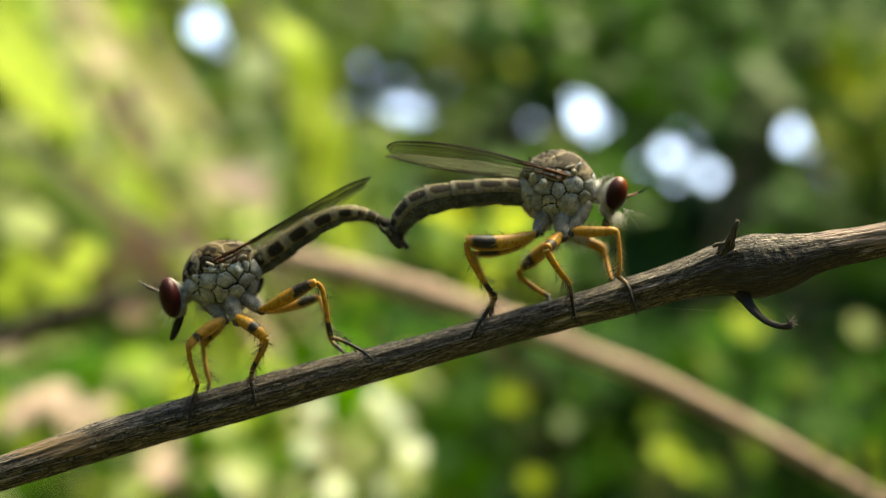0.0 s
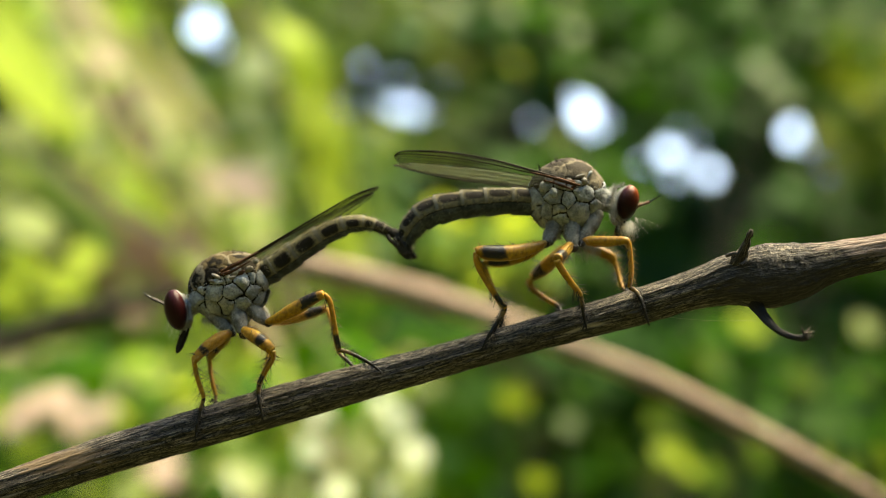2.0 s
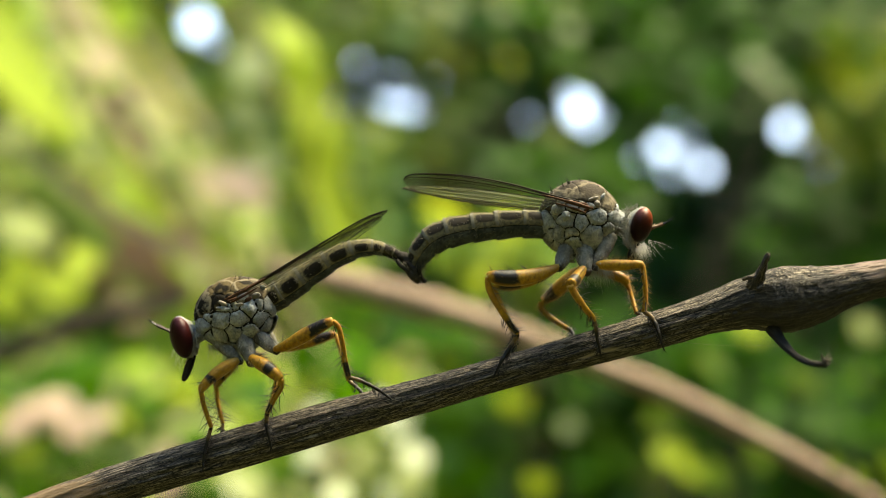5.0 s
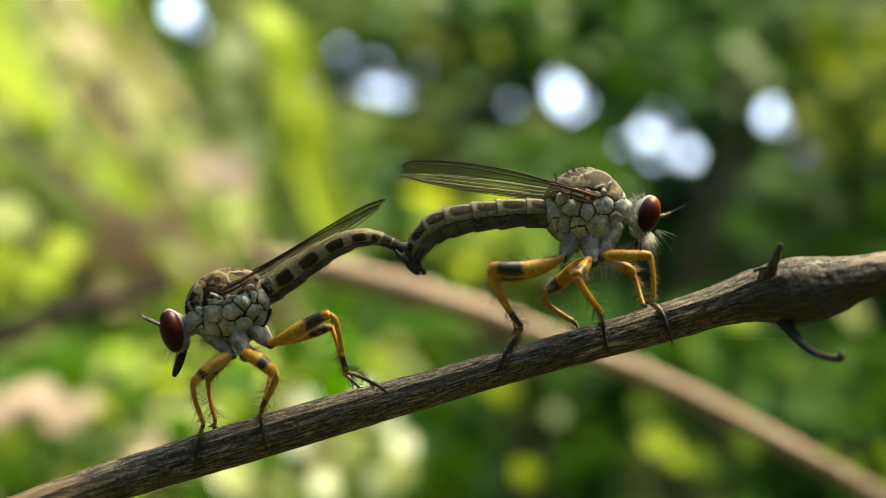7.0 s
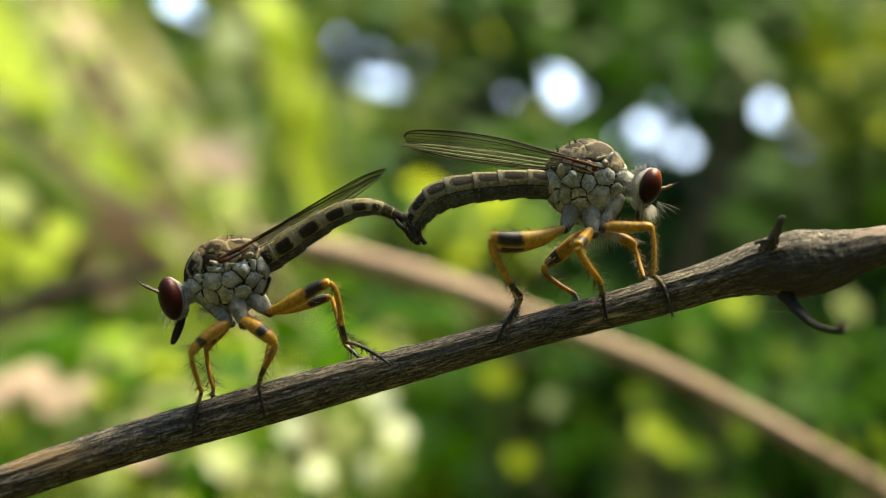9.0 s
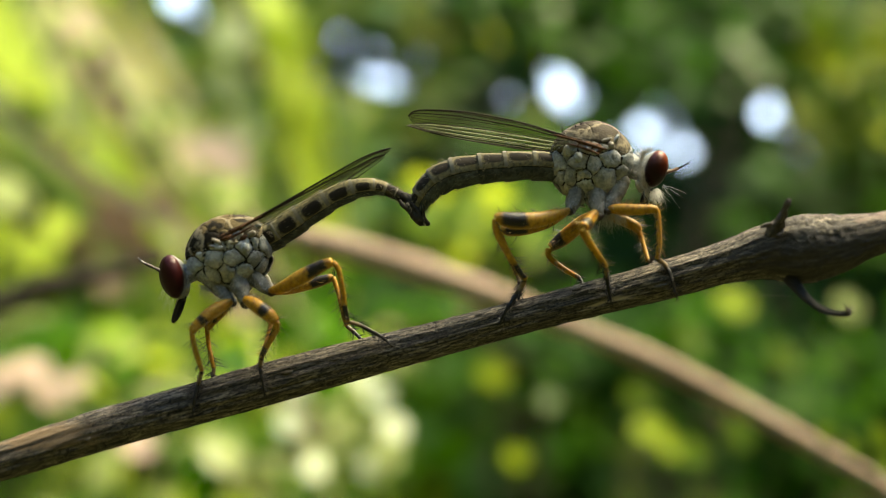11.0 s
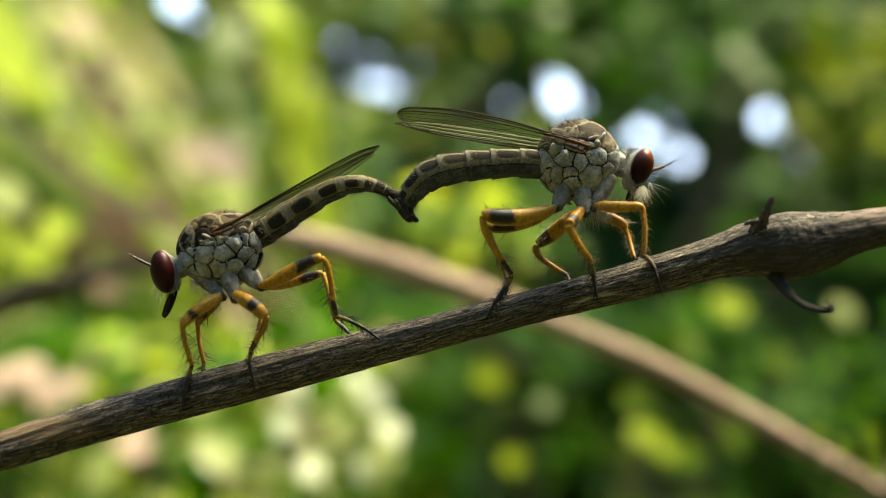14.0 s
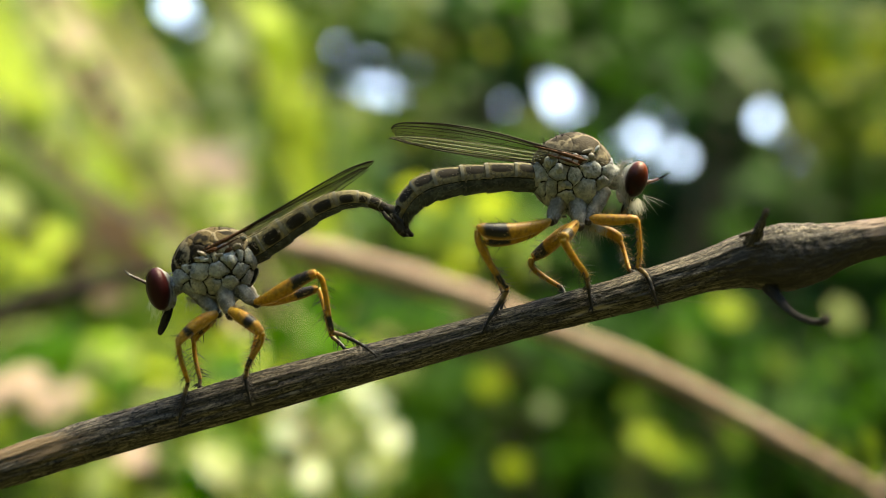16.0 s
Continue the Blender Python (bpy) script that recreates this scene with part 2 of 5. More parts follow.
def leg_material(name, spot):
    """Amber leg; spot: from where to where along it a blackish saddle lies."""
    n = Nodes(name, 0.5, Specular_IOR_Level=0.22, Subsurface_Weight=0.65, Subsurface_Radius=(0.8, 0.5, 0.10), Subsurface_Scale=0.0004)
    u, v, _ = n.split(n.coords("UV"))
    o = n.coords("Object")
    fine = n.noise(o, 3800.0, 4)
    wob = n.math("MULTIPLY", n.math("SUBTRACT", n.noise(o, 2200.0, 2), 0.5), 0.16)
    c = n.mix(n.ramp(fine, [(0.35, 0.0), (0.7, 1.0)]), (0.32, 0.170, 0.015), (0.165, 0.078, 0.009))
    if spot:
        a, b = spot
        w = n.math("ADD", u, wob)
        inside = n.math("MULTIPLY", n.ramp(w, [(max(a - 0.03, 0), 0.0), (a + 0.03, 1.0)]), n.ramp(w, [(b - 0.03, 1.0), (min(b + 0.03, 1.0), 0.0)]))
        inside = n.math("MULTIPLY", inside, n.ramp(n.math("ABSOLUTE", n.math("SUBTRACT", v, 0.30)), [(0.30, 1.0), (0.38, 0.12)]))
        c = n.mix(inside, c, (0.008, 0.006, 0.005))
    n.color(c)
    n.bump(fine, 0.25, 0.00004)
    return n.m


def foot_material():
    """Foot: tan first joint, then blackish joints."""
    n = Nodes("tan_to_black_foot", 0.5)
    u, _, _ = n.split(n.coords("UV"))
    fine = n.noise(n.coords("Object"), 4200.0, 4)
    w = n.math("ADD", u, n.math("MULTIPLY", n.math("SUBTRACT", fine, 0.5), 0.25))
    c = n.ramp(w, [(0.02, (0.012, 0.008, 0.005)), (0.09, (0.17, 0.105, 0.042)), (0.24, (0.14, 0.09, 0.042)), (0.36, (0.009, 0.007, 0.005))])
    n.color(n.mix(fine, c, n.mix(0.5, c, (0.012, 0.008, 0.005))))
    return n.m


TAN_FOOT = foot_material()
AMBER = leg_material("amber_leg", None)
SADDLED = leg_material("amber_leg_black_saddle", (0.62, 0.93))
FORE = leg_material("amber_leg_brown_knee", (0.64, 0.75))
MIDDLE = leg_material("amber_leg_black_patch", (0.52, 0.74))
TIPPED = leg_material("amber_leg_black_end", (0.72, 0.99))


BLACK_HAIR = plain("black_bristle", (0.008, 0.006, 0.005), 0.4)
WHITE_HAIR = plain("white_hair", (0.62, 0.61, 0.54), 0.6)
GREY_HAIR = plain("grey_white_hair", (0.34, 0.335, 0.30), 0.7)
HINGE = plain("pale_hinge_skin", (0.20, 0.17, 0.13), 0.55, 0.5, 4000.0)
DULL_HAIR = plain("dull_tan_hair", (0.15, 0.13, 0.09), 0.7)
GOLD_HAIR = plain("golden_down", (0.26, 0.17, 0.05), 0.7)
HIP_JOINT = plain("dark_hip_joint", (0.026, 0.016, 0.009), 0.6, 0.6)
BLACK_HORN = plain("black_horn", (0.010, 0.009, 0.008), 0.25)
PALE_RIM = plain("white_eye_rim", (0.24, 0.24, 0.22), 0.7)
WING_ROOT = plain("reddish_wing_root", (0.080, 0.038, 0.020), 0.75, 0.7, Specular_IOR_Level=0.06)
AMBER_FOOT = plain("dull_amber_skin", (0.10, 0.052, 0.02), 0.55)
VEIN = plain("brown_vein", (0.018, 0.013, 0.008), 0.6, Specular_IOR_Level=0.05)


def eye_material(name, top, low):
    """Faceted eye: dark red below, brighter above: light shining through is put into the colour."""
    n = Nodes(name, 0.36, Specular_IOR_Level=0.10)
    x, _, z = n.split(n.coords("Generated"))
    z = n.math("ADD", n.math("MULTIPLY", z, 0.62), n.math("MULTIPLY", x, 0.42))
    n.color(n.ramp(z, [(0.36, low), (0.72, tuple(a * 0.22 + b * 0.78 for a, b in zip(top, low))), (0.93, top)]))
    cells = n.node("TexVoronoi", Vector=n.coords("Object"), Scale=16000.0)
    n.bump(cells.outputs["Distance"], 0.35, 0.00003)
    return n.m


EYE_RED = eye_material("dark_red_eye", (0.048, 0.008, 0.007), (0.016, 0.0022, 0.0022))
EYE_ORANGE = eye_material("orange_red_eye", (0.15, 0.032, 0.008), (0.008, 0.001, 0.001))


def wing_material():
    n = Nodes("smoky_wing_film", 0.5)
    n.b.inputs["Specular IOR Level"].default_value = 0.05
    n.color(n.mix(n.noise(n.coords("Object"), 900.0, 3), (0.19, 0.21, 0.10), (0.10, 0.115, 0.055)))
    clear = n.node("BsdfTransparent", Color=(0.975, 0.975, 0.95, 1))
    s = n.node("MixShader", Fac=0.42)
    n.t.links.new(clear.outputs[0], s.inputs[1])
    n.t.links.new(n.b.outputs[0], s.inputs[2])
    n.t.links.new(s.outputs[0], n.t.nodes["Material Output"].inputs["Surface"])
    return n.m


WING = wing_material()


# ---------------------------------------------------------------- mesh helpers
def mesh_of(name, verts, faces, material, uvs=None, smooth_faces=True):
    me = bpy.data.meshes.new(name)
    me.from_pydata([tuple(v) for v in verts], [], [tuple(f) for f in faces])
    me.materials.append(material)
    if uvs is not None:
        layer = me.uv_layers.new(name="uv")
        flat = np.array(uvs, dtype=np.float32).reshape(-1)
        layer.data.foreach_set("uv", flat)
    if smooth_faces:
        me.polygons.foreach_set("use_smooth", [True] * len(me.polygons))
    return me


def part(name, shape, material, parent=None, label=""):
    """Links a shape (verts, faces, uvs) as one mesh object under its thing."""
    verts, faces, uvs = shape
    ob = new(name, mesh_of(name, verts, faces, material, uvs))
    if parent is not None:
        ob.parent = parent
        ob.matrix_parent_inverse = parent.matrix_world.inverted()
    return tagged(ob, label)


def spline(points, n):
    """A smooth line through points of any dimension (Catmull-Rom), n samples."""
    p = np.array([tuple(q) for q in points], float)
    p = np.vstack([2 * p[0] - p[1], p, 2 * p[-1] - p[-2]])
    out = []
    for x in np.linspace(0, len(p) - 3 - 1e-9, n):
        i = int(x)
        t = x - i
        a, b, c, e = p[i:i + 4]
        out.append(0.5 * (2 * b + (c - a) * t + (2 * a - 5 * b + 4 * c - e) * t * t + (3 * b - a - 3 * c + e) * t ** 3))
    return np.array(out)


def tube(centres, wide, tall, n=16, uv="unit", arc=None, caps=True, lump=None):
    """A loft: rings about the centres, wide along the depth and tall across it. arc: part of the round (start, end)."""
    c = np.array(centres, float)
    m = len(c)
    tang = np.gradient(c, axis=0)
    tang /= np.linalg.norm(tang, axis=1)[:, None] + 1e-12
    length = np.r_[0, np.cumsum(np.linalg.norm(np.diff(c, axis=0), axis=1))]
    verts, faces, uvs = [], [], []
    closed = arc is None
    a0, a1 = arc or (0.0, 1.0)
    k = n if closed else n + 1
    for i in range(m):
        side = np.array((0.0, 1.0, 0.0)) - tang[i] * tang[i][1]
        if np.linalg.norm(side) < 0.25:
            side = np.array((1.0, 0.0, 0.0)) - tang[i] * tang[i][0]
        side /= np.linalg.norm(side)
        up = np.cross(side, tang[i])
        if (i == 0 and up[2] < 0) or (i and np.dot(up, last) < 0):
            up = -up
        last = up
        for j in range(k):
            th = 2 * math.pi * (a0 + (a1 - a0) * j / n)
            r = 1.0 if lump is None else lump(i / (m - 1), j / n)
            verts.append(c[i] + (side * wide[i] * math.cos(th) + up * tall[i] * math.sin(th)) * r)
    scale = length[-1] if uv == "unit" else 1.0
    for i in range(m - 1):
        for j in range(n):
            j2 = (j + 1) % k
            faces.append((i * k + j, i * k + j2, (i + 1) * k + j2, (i + 1) * k + j))
            u0, u1 = length[i] / scale, length[i + 1] / scale
            v0, v1 = j / n, (j + 1) / n
            if uv != "unit":
                v0, v1 = v0 * uv, v1 * uv
            uvs += [(u0, v0), (u0, v1), (u1, v1), (u1, v0)]
    if caps and closed:
        for i, order in ((0, -1), (m - 1, 1)):
            verts.append(c[i])
            for j in range(n):
                f = (i * k + j, i * k + (j + 1) % n, len(verts) - 1)
                faces.append(f[::order])
                uvs += [(length[i] / scale, 0.5)] * 3
    return verts, faces, uvs


def ball(centre, axes, radii, level=3, lump=None):
    """An ellipsoid with its axes given as vectors."""
    bm = bmesh.new()
    bmesh.ops.create_icosphere(bm, subdivisions=level, radius=1.0)
    ax = [Vector(a).normalized() for a in axes]
    verts = []
    for v in bm.verts:
        d = v.co.normalized()
        p = sum((ax[i] * d[i] * radii[i] for i in range(3)), Vector())
        if lump:
            p *= lump(d)
        verts.append(Vector(centre) + p)
    faces = [tuple(v.index for v in f.verts) for f in bm.faces]
    bm.free()
    return verts, faces, None


def joined(shapes):
    verts, faces, uvs, have = [], [], [], True
    for v, f, u in shapes:
        k = len(verts)
        verts += list(v)
        faces += [tuple(i + k for i in q) for q in f]
        if u is None:
            have = False
        else:
            uvs += list(u)
    return verts, faces, uvs if have else None


def spike(root, way, length, r, bend=None):
    """A tapering hair of three sides, bent along its way."""
    root, way = Vector(root), Vector(way).normalized()
    bend = Vector(bend) if bend is not None else Vector((0, 0, 0))
    side = way.orthogonal().normalized()
    other = way.cross(side)
    verts, faces = [], []
    for i, s in enumerate((1.0, 0.75, 0.4)):
        c = root + way * length * i / 3 + bend * length * (i / 3) ** 2
        for a in (0.3, 2.4, 4.5):
            verts.append(c + (side * math.cos(a) + other * math.sin(a)) * r * s)
    verts.append(root + way * length + bend * length)
    for i in range(2):
        for j in range(3):
            faces.append((i * 3 + j, i * 3 + (j + 1) % 3, i * 3 + 3 + (j + 1) % 3, i * 3 + 3 + j))
    for j in range(3):
        faces.append((6 + j, 6 + (j + 1) % 3, 9))
    return verts, faces, None


# ---------------------------------------------------------------- ground
def ground():
    verts, faces = [], []
    n = 60
    xs = [math.copysign(abs(i / n) ** 3 * 400, i) for i in range(-n, n + 1)]
    for y in xs:
        for x in xs:
            verts.append((x, y + 1.0, 0.03 * noise.noise((x * 1.3, y * 1.3, 0)) if abs(x) + abs(y) < 12 else 0.0))
    w = 2 * n + 1
    for j in range(w - 1):
        for i in range(w - 1):
            a = j * w + i
            faces.append((a, a + 1, a + w + 1, a + w))
    ob = new("ground", mesh_of("ground", verts, faces, SOIL))
    tagged(ob, "brown soil with leaf litter under the shrubs", "ground", kind="structure")


ground()


# ---------------------------------------------------------------- the twig
def twig():
    rows = [  # u, v, d, radius in plan steps
        (-4300, 4160, 420, 44), (-3600, 3050, 290, 42), (-2600, 2000, 150, 38), (-1200, 1180, 30, 34),
        (-500, 975, -3, 30), (-200, 894, -2.6, 29), (0, 838, -1.8, 29.5), (200, 774, -0.6, 32.5), (400, 717.5, 0.2, 33), (600, 661, 0.4, 32), (700, 635, 0.4, 29),
        (850, 594, 0.4, 27), (1000, 554, 0.3, 28), (1100, 527, 0.1, 31), (1200, 497, -0.6, 33), (1270, 478, -1.3, 44),
        (1330, 472, -1.9, 56), (1385, 463, -2.4, 50), (1450, 446, -2.9, 35), (1568, 423, -3.6, 29), (1800, 375, -4.6, 27),
        (2300, 250, -6, 25), (3200, -60, -6, 18), (4300, -520, 0, 6)]
    s = spline(rows, 760)
    c = [at(*r[:3]) for r in s]
    rad = [r[3] * STEP * (REACH + r[2] / 1000) / REACH for r in s]
    random.seed(3)
    ridges = [(random.uniform(0, 6.28), random.choice((3, 5, 7, 11, 17, 23, 31)), random.uniform(0.008, 0.018)) for _ in range(12)]

    def lump(a, b):
        th = b * 2 * math.pi
        z = a * 60
        k = 1.0
        for ph, f, amp in ridges:
            k += amp * math.sin(f * th + ph + 1.5 * noise.noise((z * 0.5, f, ph)))
        k = 1 + (k - 1) * (1 - 0.85 * math.exp(-((a - 0.72) / 0.065) ** 2))
        k += 0.035 * noise.noise((math.cos(th) * 3, math.sin(th) * 3, z * 1.6))
        k += 0.022 * noise.noise((math.cos(th) * 9, math.sin(th) * 9, z * 2.5)) + 0.018 * noise.noise((math.cos(th) * 22, math.sin(th) * 22, z * 7)) + 0.010 * noise.noise((math.cos(th) * 40, math.sin(th) * 40, z * 16))
        return k

    thing = tagged(new("twig"), "dead grey-brown twig with fissured bark and a swollen knot", "twig")
    thing.location = at(-4300, 4160, 420)
    bpy.context.view_layer.update()
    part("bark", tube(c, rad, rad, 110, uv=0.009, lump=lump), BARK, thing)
    # loose scales and nubs of bark
    for u0 in (96, 168, 262, 338, 430, 498, 575, 640, 742, 806, 905, 968, 1032, 1096, 1150, 1206, 1248):
        i = min(range(len(s)), key=lambda q: abs(s[q][0] - u0))
        way = (c[i + 1] - c[i]).normalized()
        th = random.choice((-1.5, -1.35, -0.9, -0.2, 0.4, 1.0, 1.45))
        out = (Vector((0, -1, 0)) * math.cos(th) + Vector((0, 0, 1)) * math.sin(th)).normalized()
        out = (out - way * out.dot(way)).normalized()
        size = random.uniform(2.2, 4.0) * STEP
        part("bark_scale", ball(c[i] + out * rad[i] * 0.985, (way, out, way.cross(out)), (size * random.uniform(1.4, 3.2), size * 0.8, size), 2,
             lump=lambda d: 1 + 0.45 * noise.noise(d * 2.3 + Vector((u0, 0, 0)))), BARK, thing)
    hook = spline([(1306, 500, -1.8, 20), (1318, 528, -3.0, 11), (1342, 558, -5.0, 6.4), (1368, 574, -6.5, 5.2), (1391, 578, -7.6, 5.2), (1400, 575, -8.0, 6.4)], 40)
    part("curled_spur", tube([at(*r[:3]) for r in hook], hook[:, 3] * STEP, hook[:, 3] * STEP, 16, uv=0.004,
         lump=lambda a, b: 1 + 0.16 * noise.noise((a * 14, math.cos(b * 6.28), math.sin(b * 6.28)))), SPUR, thing)
    tipl = [spike(at(1397, 572, -8.0), at(1397 + a, 572 + b, -8.0) - at(1397, 572, -8.0), 16 * STEP, 2.6 * STEP) for a, b in ((9, -3), (6, -8), (8, 2), (-3, -7))]
    part("spur_tip", joined(tipl), BARK, thing, "pale frayed tip")
    stub = spline([(1286, 446, -2.6, 18), (1291, 430, -3.4, 9), (1297, 414, -3.9, 6), (1301, 402, -4.2, 4.6), (1304, 395, -4.3, 5.4), (1306, 390, -4.3, 3)], 24)
    part("thorn_stub", tube([at(*r[:3]) for r in stub], stub[:, 3] * STEP, stub[:, 3] * STEP, 14, uv=0.003,
         lump=lambda a, b: 1 + 0.4 * noise.noise((a * 12, math.cos(b * 6.28) * 1.5, math.sin(b * 6.28) * 1.5))), BARK, thing)
    scar = spline([(1262, 436, -2.6, 3), (1275, 432, -3, 3.5), (1290, 434, -3.3, 4), (1296, 445, -3.6, 3.5), (1286, 452, -3.8, 3)], 20)
    part("bud_scar", tube([at(*r[:3]) for r in scar], scar[:, 3] * STEP, scar[:, 3] * STEP, 8, uv=0.003), BARK, thing)


twig()


# ---------------------------------------------------------------- robber flies
def frame_of(forward):
    """Forward, up and near-side axes of a body from its heading (u, v) in the plan."""
    f = Vector((forward[0], 0, -forward[1])).normalized()
    u = Vector((-f.z, 0, f.x))
    if u.z < 0:
        u = -u
    return f, u, Vector((0, -1, 0))


def rows_tube(rows, n, m=14, lump=None, uv="unit"):
    s = spline(rows, n)
    r = np.maximum(s[:, 3], 0.3) * STEP
    return tube([at(*q[:3]) for q in s], r, r, m, uv=uv, lump=lump)


def crumpled(rows, seed):
    """A tapering flake with a folded, uneven skin."""
    return rows_tube(rows, 34, 18, lump=lambda a, b: 1 + 0.55 * noise.noise((a * 7 + seed * 9, math.cos(b * 6.28) * 2.2, math.sin(b * 6.28) * 2.2)) + 0.2 * noise.noise((a * 19, math.cos(b * 6.28) * 5, math.sin(b * 6.28) * 5 + seed)))


def thorax(fly, centre, forward, radii, plates, backs, top, hinge=(), fore=None):
    """A dark core under separate bulging plates; plates and backs: u, v and weight of each plate's middle."""
    f, u, side = frame_of(forward)
    c = at(*centre)
    a, b, w = (r * STEP for r in radii)
    part("thorax", ball(c, (f, u, side), (a * 0.86, b * 0.89, w * 0.90), 4), MEMBRANE, fly, "dark seams between the thorax plates")
    verts, faces, _ = ball((0, 0, 0), ((1, 0, 0), (0, 1, 0), (0, 0, 1)), (1, 1, 1), 7)
    p = np.array([tuple(v) for v in verts])
    scale = np.array((a, b, w))
    seeds, weights, kinds, skins = [], [], [], []
    for kind, rows in (("sclerite", plates), ("back_plate", backs)):
        for pu, pv, wt in rows:
            q = at(pu, pv, centre[2]) - c
            x, z = q.dot(f) / a, q.dot(u) / b
            r = math.hypot(x, z)
            if r > 0.97:
                x, z = x * 0.97 / r, z * 0.97 / r
            y = math.sqrt(max(1 - x * x - z * z, 0.02))
            for sgn in (1, -1):
                if kind == "back_plate" and sgn < 0 and y < 0.45:
                    continue
                seeds.append((x, z, sgn * y) if not (kind == "back_plate" and y < 0.45) else (x, z, 0.0))
                weights.append(wt * STEP)
                kinds.append(kind)
                skins.append(PLEURA if kind == "sclerite" else fore[1] if fore and pu < fore[0] else top)
    seeds = np.array(seeds)
    world_p, world_s = p * scale, seeds * scale
    world_s = world_s / np.linalg.norm(seeds, axis=1)[:, None]
    jit = np.array([[noise.noise((x * 3, y * 3, z * 3)), noise.noise((x * 3 + 9, y * 3, z * 3)), noise.noise((x * 3, y * 3 + 9, z * 3))] for x, y, z in p])
    world_q = world_p + jit * 8 * STEP
    dist = np.linalg.norm(world_q[:, None] - world_s[None], axis=2) - np.array(weights)[None]
    order = np.argsort(dist, axis=1)
    idx = np.arange(len(p))
    first, second = order[:, 0], order[:, 1]
    gap = dist[idx, second] - dist[idx, first]
    back = np.array([k == "back_plate" for k in kinds])
    height = (np.where(back[first], 0.5, 3.0) * (1 - np.exp(-gap / (1.5 * STEP))) + np.where(back[first], 1.6, 3.4) * (1 - np.exp(-gap / (7 * STEP)))) * STEP
    rng = np.random.default_rng(len(seeds))
    lean = rng.normal(0, 1, (len(seeds), 3))
    lean *= np.where(back, 0.04, 0.22)[:, None] / np.linalg.norm(lean, axis=1)[:, None]
    height = height + np.sum((world_p - world_s[first]) * lean[first], axis=1)
    # shallow wrinkles inside the plates
    small = rng.normal(0, 1, (130, 3))
    small = small / np.linalg.norm(small, axis=1)[:, None] * scale
    bent = world_p + np.roll(jit, 1, axis=1) * 16 * STEP
    crease = np.empty(len(p))
    for k0 in range(0, len(p), 20000):
        near2 = np.partition(np.linalg.norm(bent[k0:k0 + 20000, None] - small[None], axis=2), 1, axis=1)
        crease[k0:k0 + 20000] = near2[:, 1] - near2[:, 0]
    height = height - np.where(back[first], 0.2, 0.8) * np.exp(-crease / (1.1 * STEP)) * STEP
    grain = np.array([noise.noise((x * 26, y * 26, z * 26)) + 0.7 * noise.noise((x * 60, y * 60, z * 60)) for x, y, z in p]) * 0.4 * STEP
    k = 1 + (height + grain - np.where(back[first], 2.0, 5.0) * STEP) / (np.linalg.norm(world_p, axis=1))
    world_p = world_p * k[:, None]
    # the chest narrows towards the hips
    world_p[:, 0] *= 1 - 0.15 * np.clip(-p[:, 1], 0, 1) ** 1.4
    axes = np.array([tuple(f), tuple(u), tuple(side)])
    world_v = np.array(tuple(c)) + world_p @ axes
    fa = np.array(faces)
    mine = first[fa]
    owner = np.where(mine[:, 1] == mine[:, 2], mine[:, 1], mine[:, 0])
    for s in range(len(seeds)):
        sel = fa[(owner == s) & (back[s] | (gap[fa].min(axis=1) > 0.85 * STEP))]
        if len(sel) < 12:
            continue
        used, inv = np.unique(sel, return_inverse=True)
        part(kinds[s], (world_v[used], inv.reshape(-1, 3), None), skins[s], fly)
    # short pale down all over the flank
    fur, gen = [], random.Random(len(seeds))
    for _ in range(520):
        q = Vector((gen.gauss(0, 1), gen.gauss(0, 1) - 0.4, abs(gen.gauss(0, 1)))).normalized()
        if q.y > 0.45:
            continue
        spot = c + (f * (q.x * a) + u * (q.y * b) + side * (q.z * w)) * 0.98
        way = f * q.x + u * q.y + side * q.z + u * -0.7 + Vector([gen.gauss(0, 0.25) for _ in range(3)])
        fur.append(spike(spot, way, gen.uniform(4, 11) * STEP, 0.22 * STEP))
    part("down", joined(fur), GREY_HAIR, fly, "short pale down")
    # folded lobes about the wing's hinge
    for n, (ku, kv, ra, rb, tilt) in enumerate(hinge):
        ra, rb = ra * 0.9, rb * 0.75
        q = at(ku, kv, centre[2]) - c
        x, z = q.dot(f) / a, q.dot(u) / b
        y = math.sqrt(max(1 - x * x - z * z, 0.05))
        spot = c + f * (x * a) + u * (z * b) + side * (y * w * 1.0)
        ax = (Vector((math.cos(tilt), 0, math.sin(tilt))), Vector((-math.sin(tilt), 0, math.cos(tilt))), side)
        part("hinge_lobe", ball(spot, ax, (ra * STEP, rb * STEP, 0.8 * rb * STEP), 3, lump=lambda d: 1 + 0.22 * noise.noise(d * 2.2 + Vector((ku, kv, 0)))), WING_ROOT if n in (1, 4) else PLEURA if n > 5 else HINGE, fly)
    return f, u, side, c


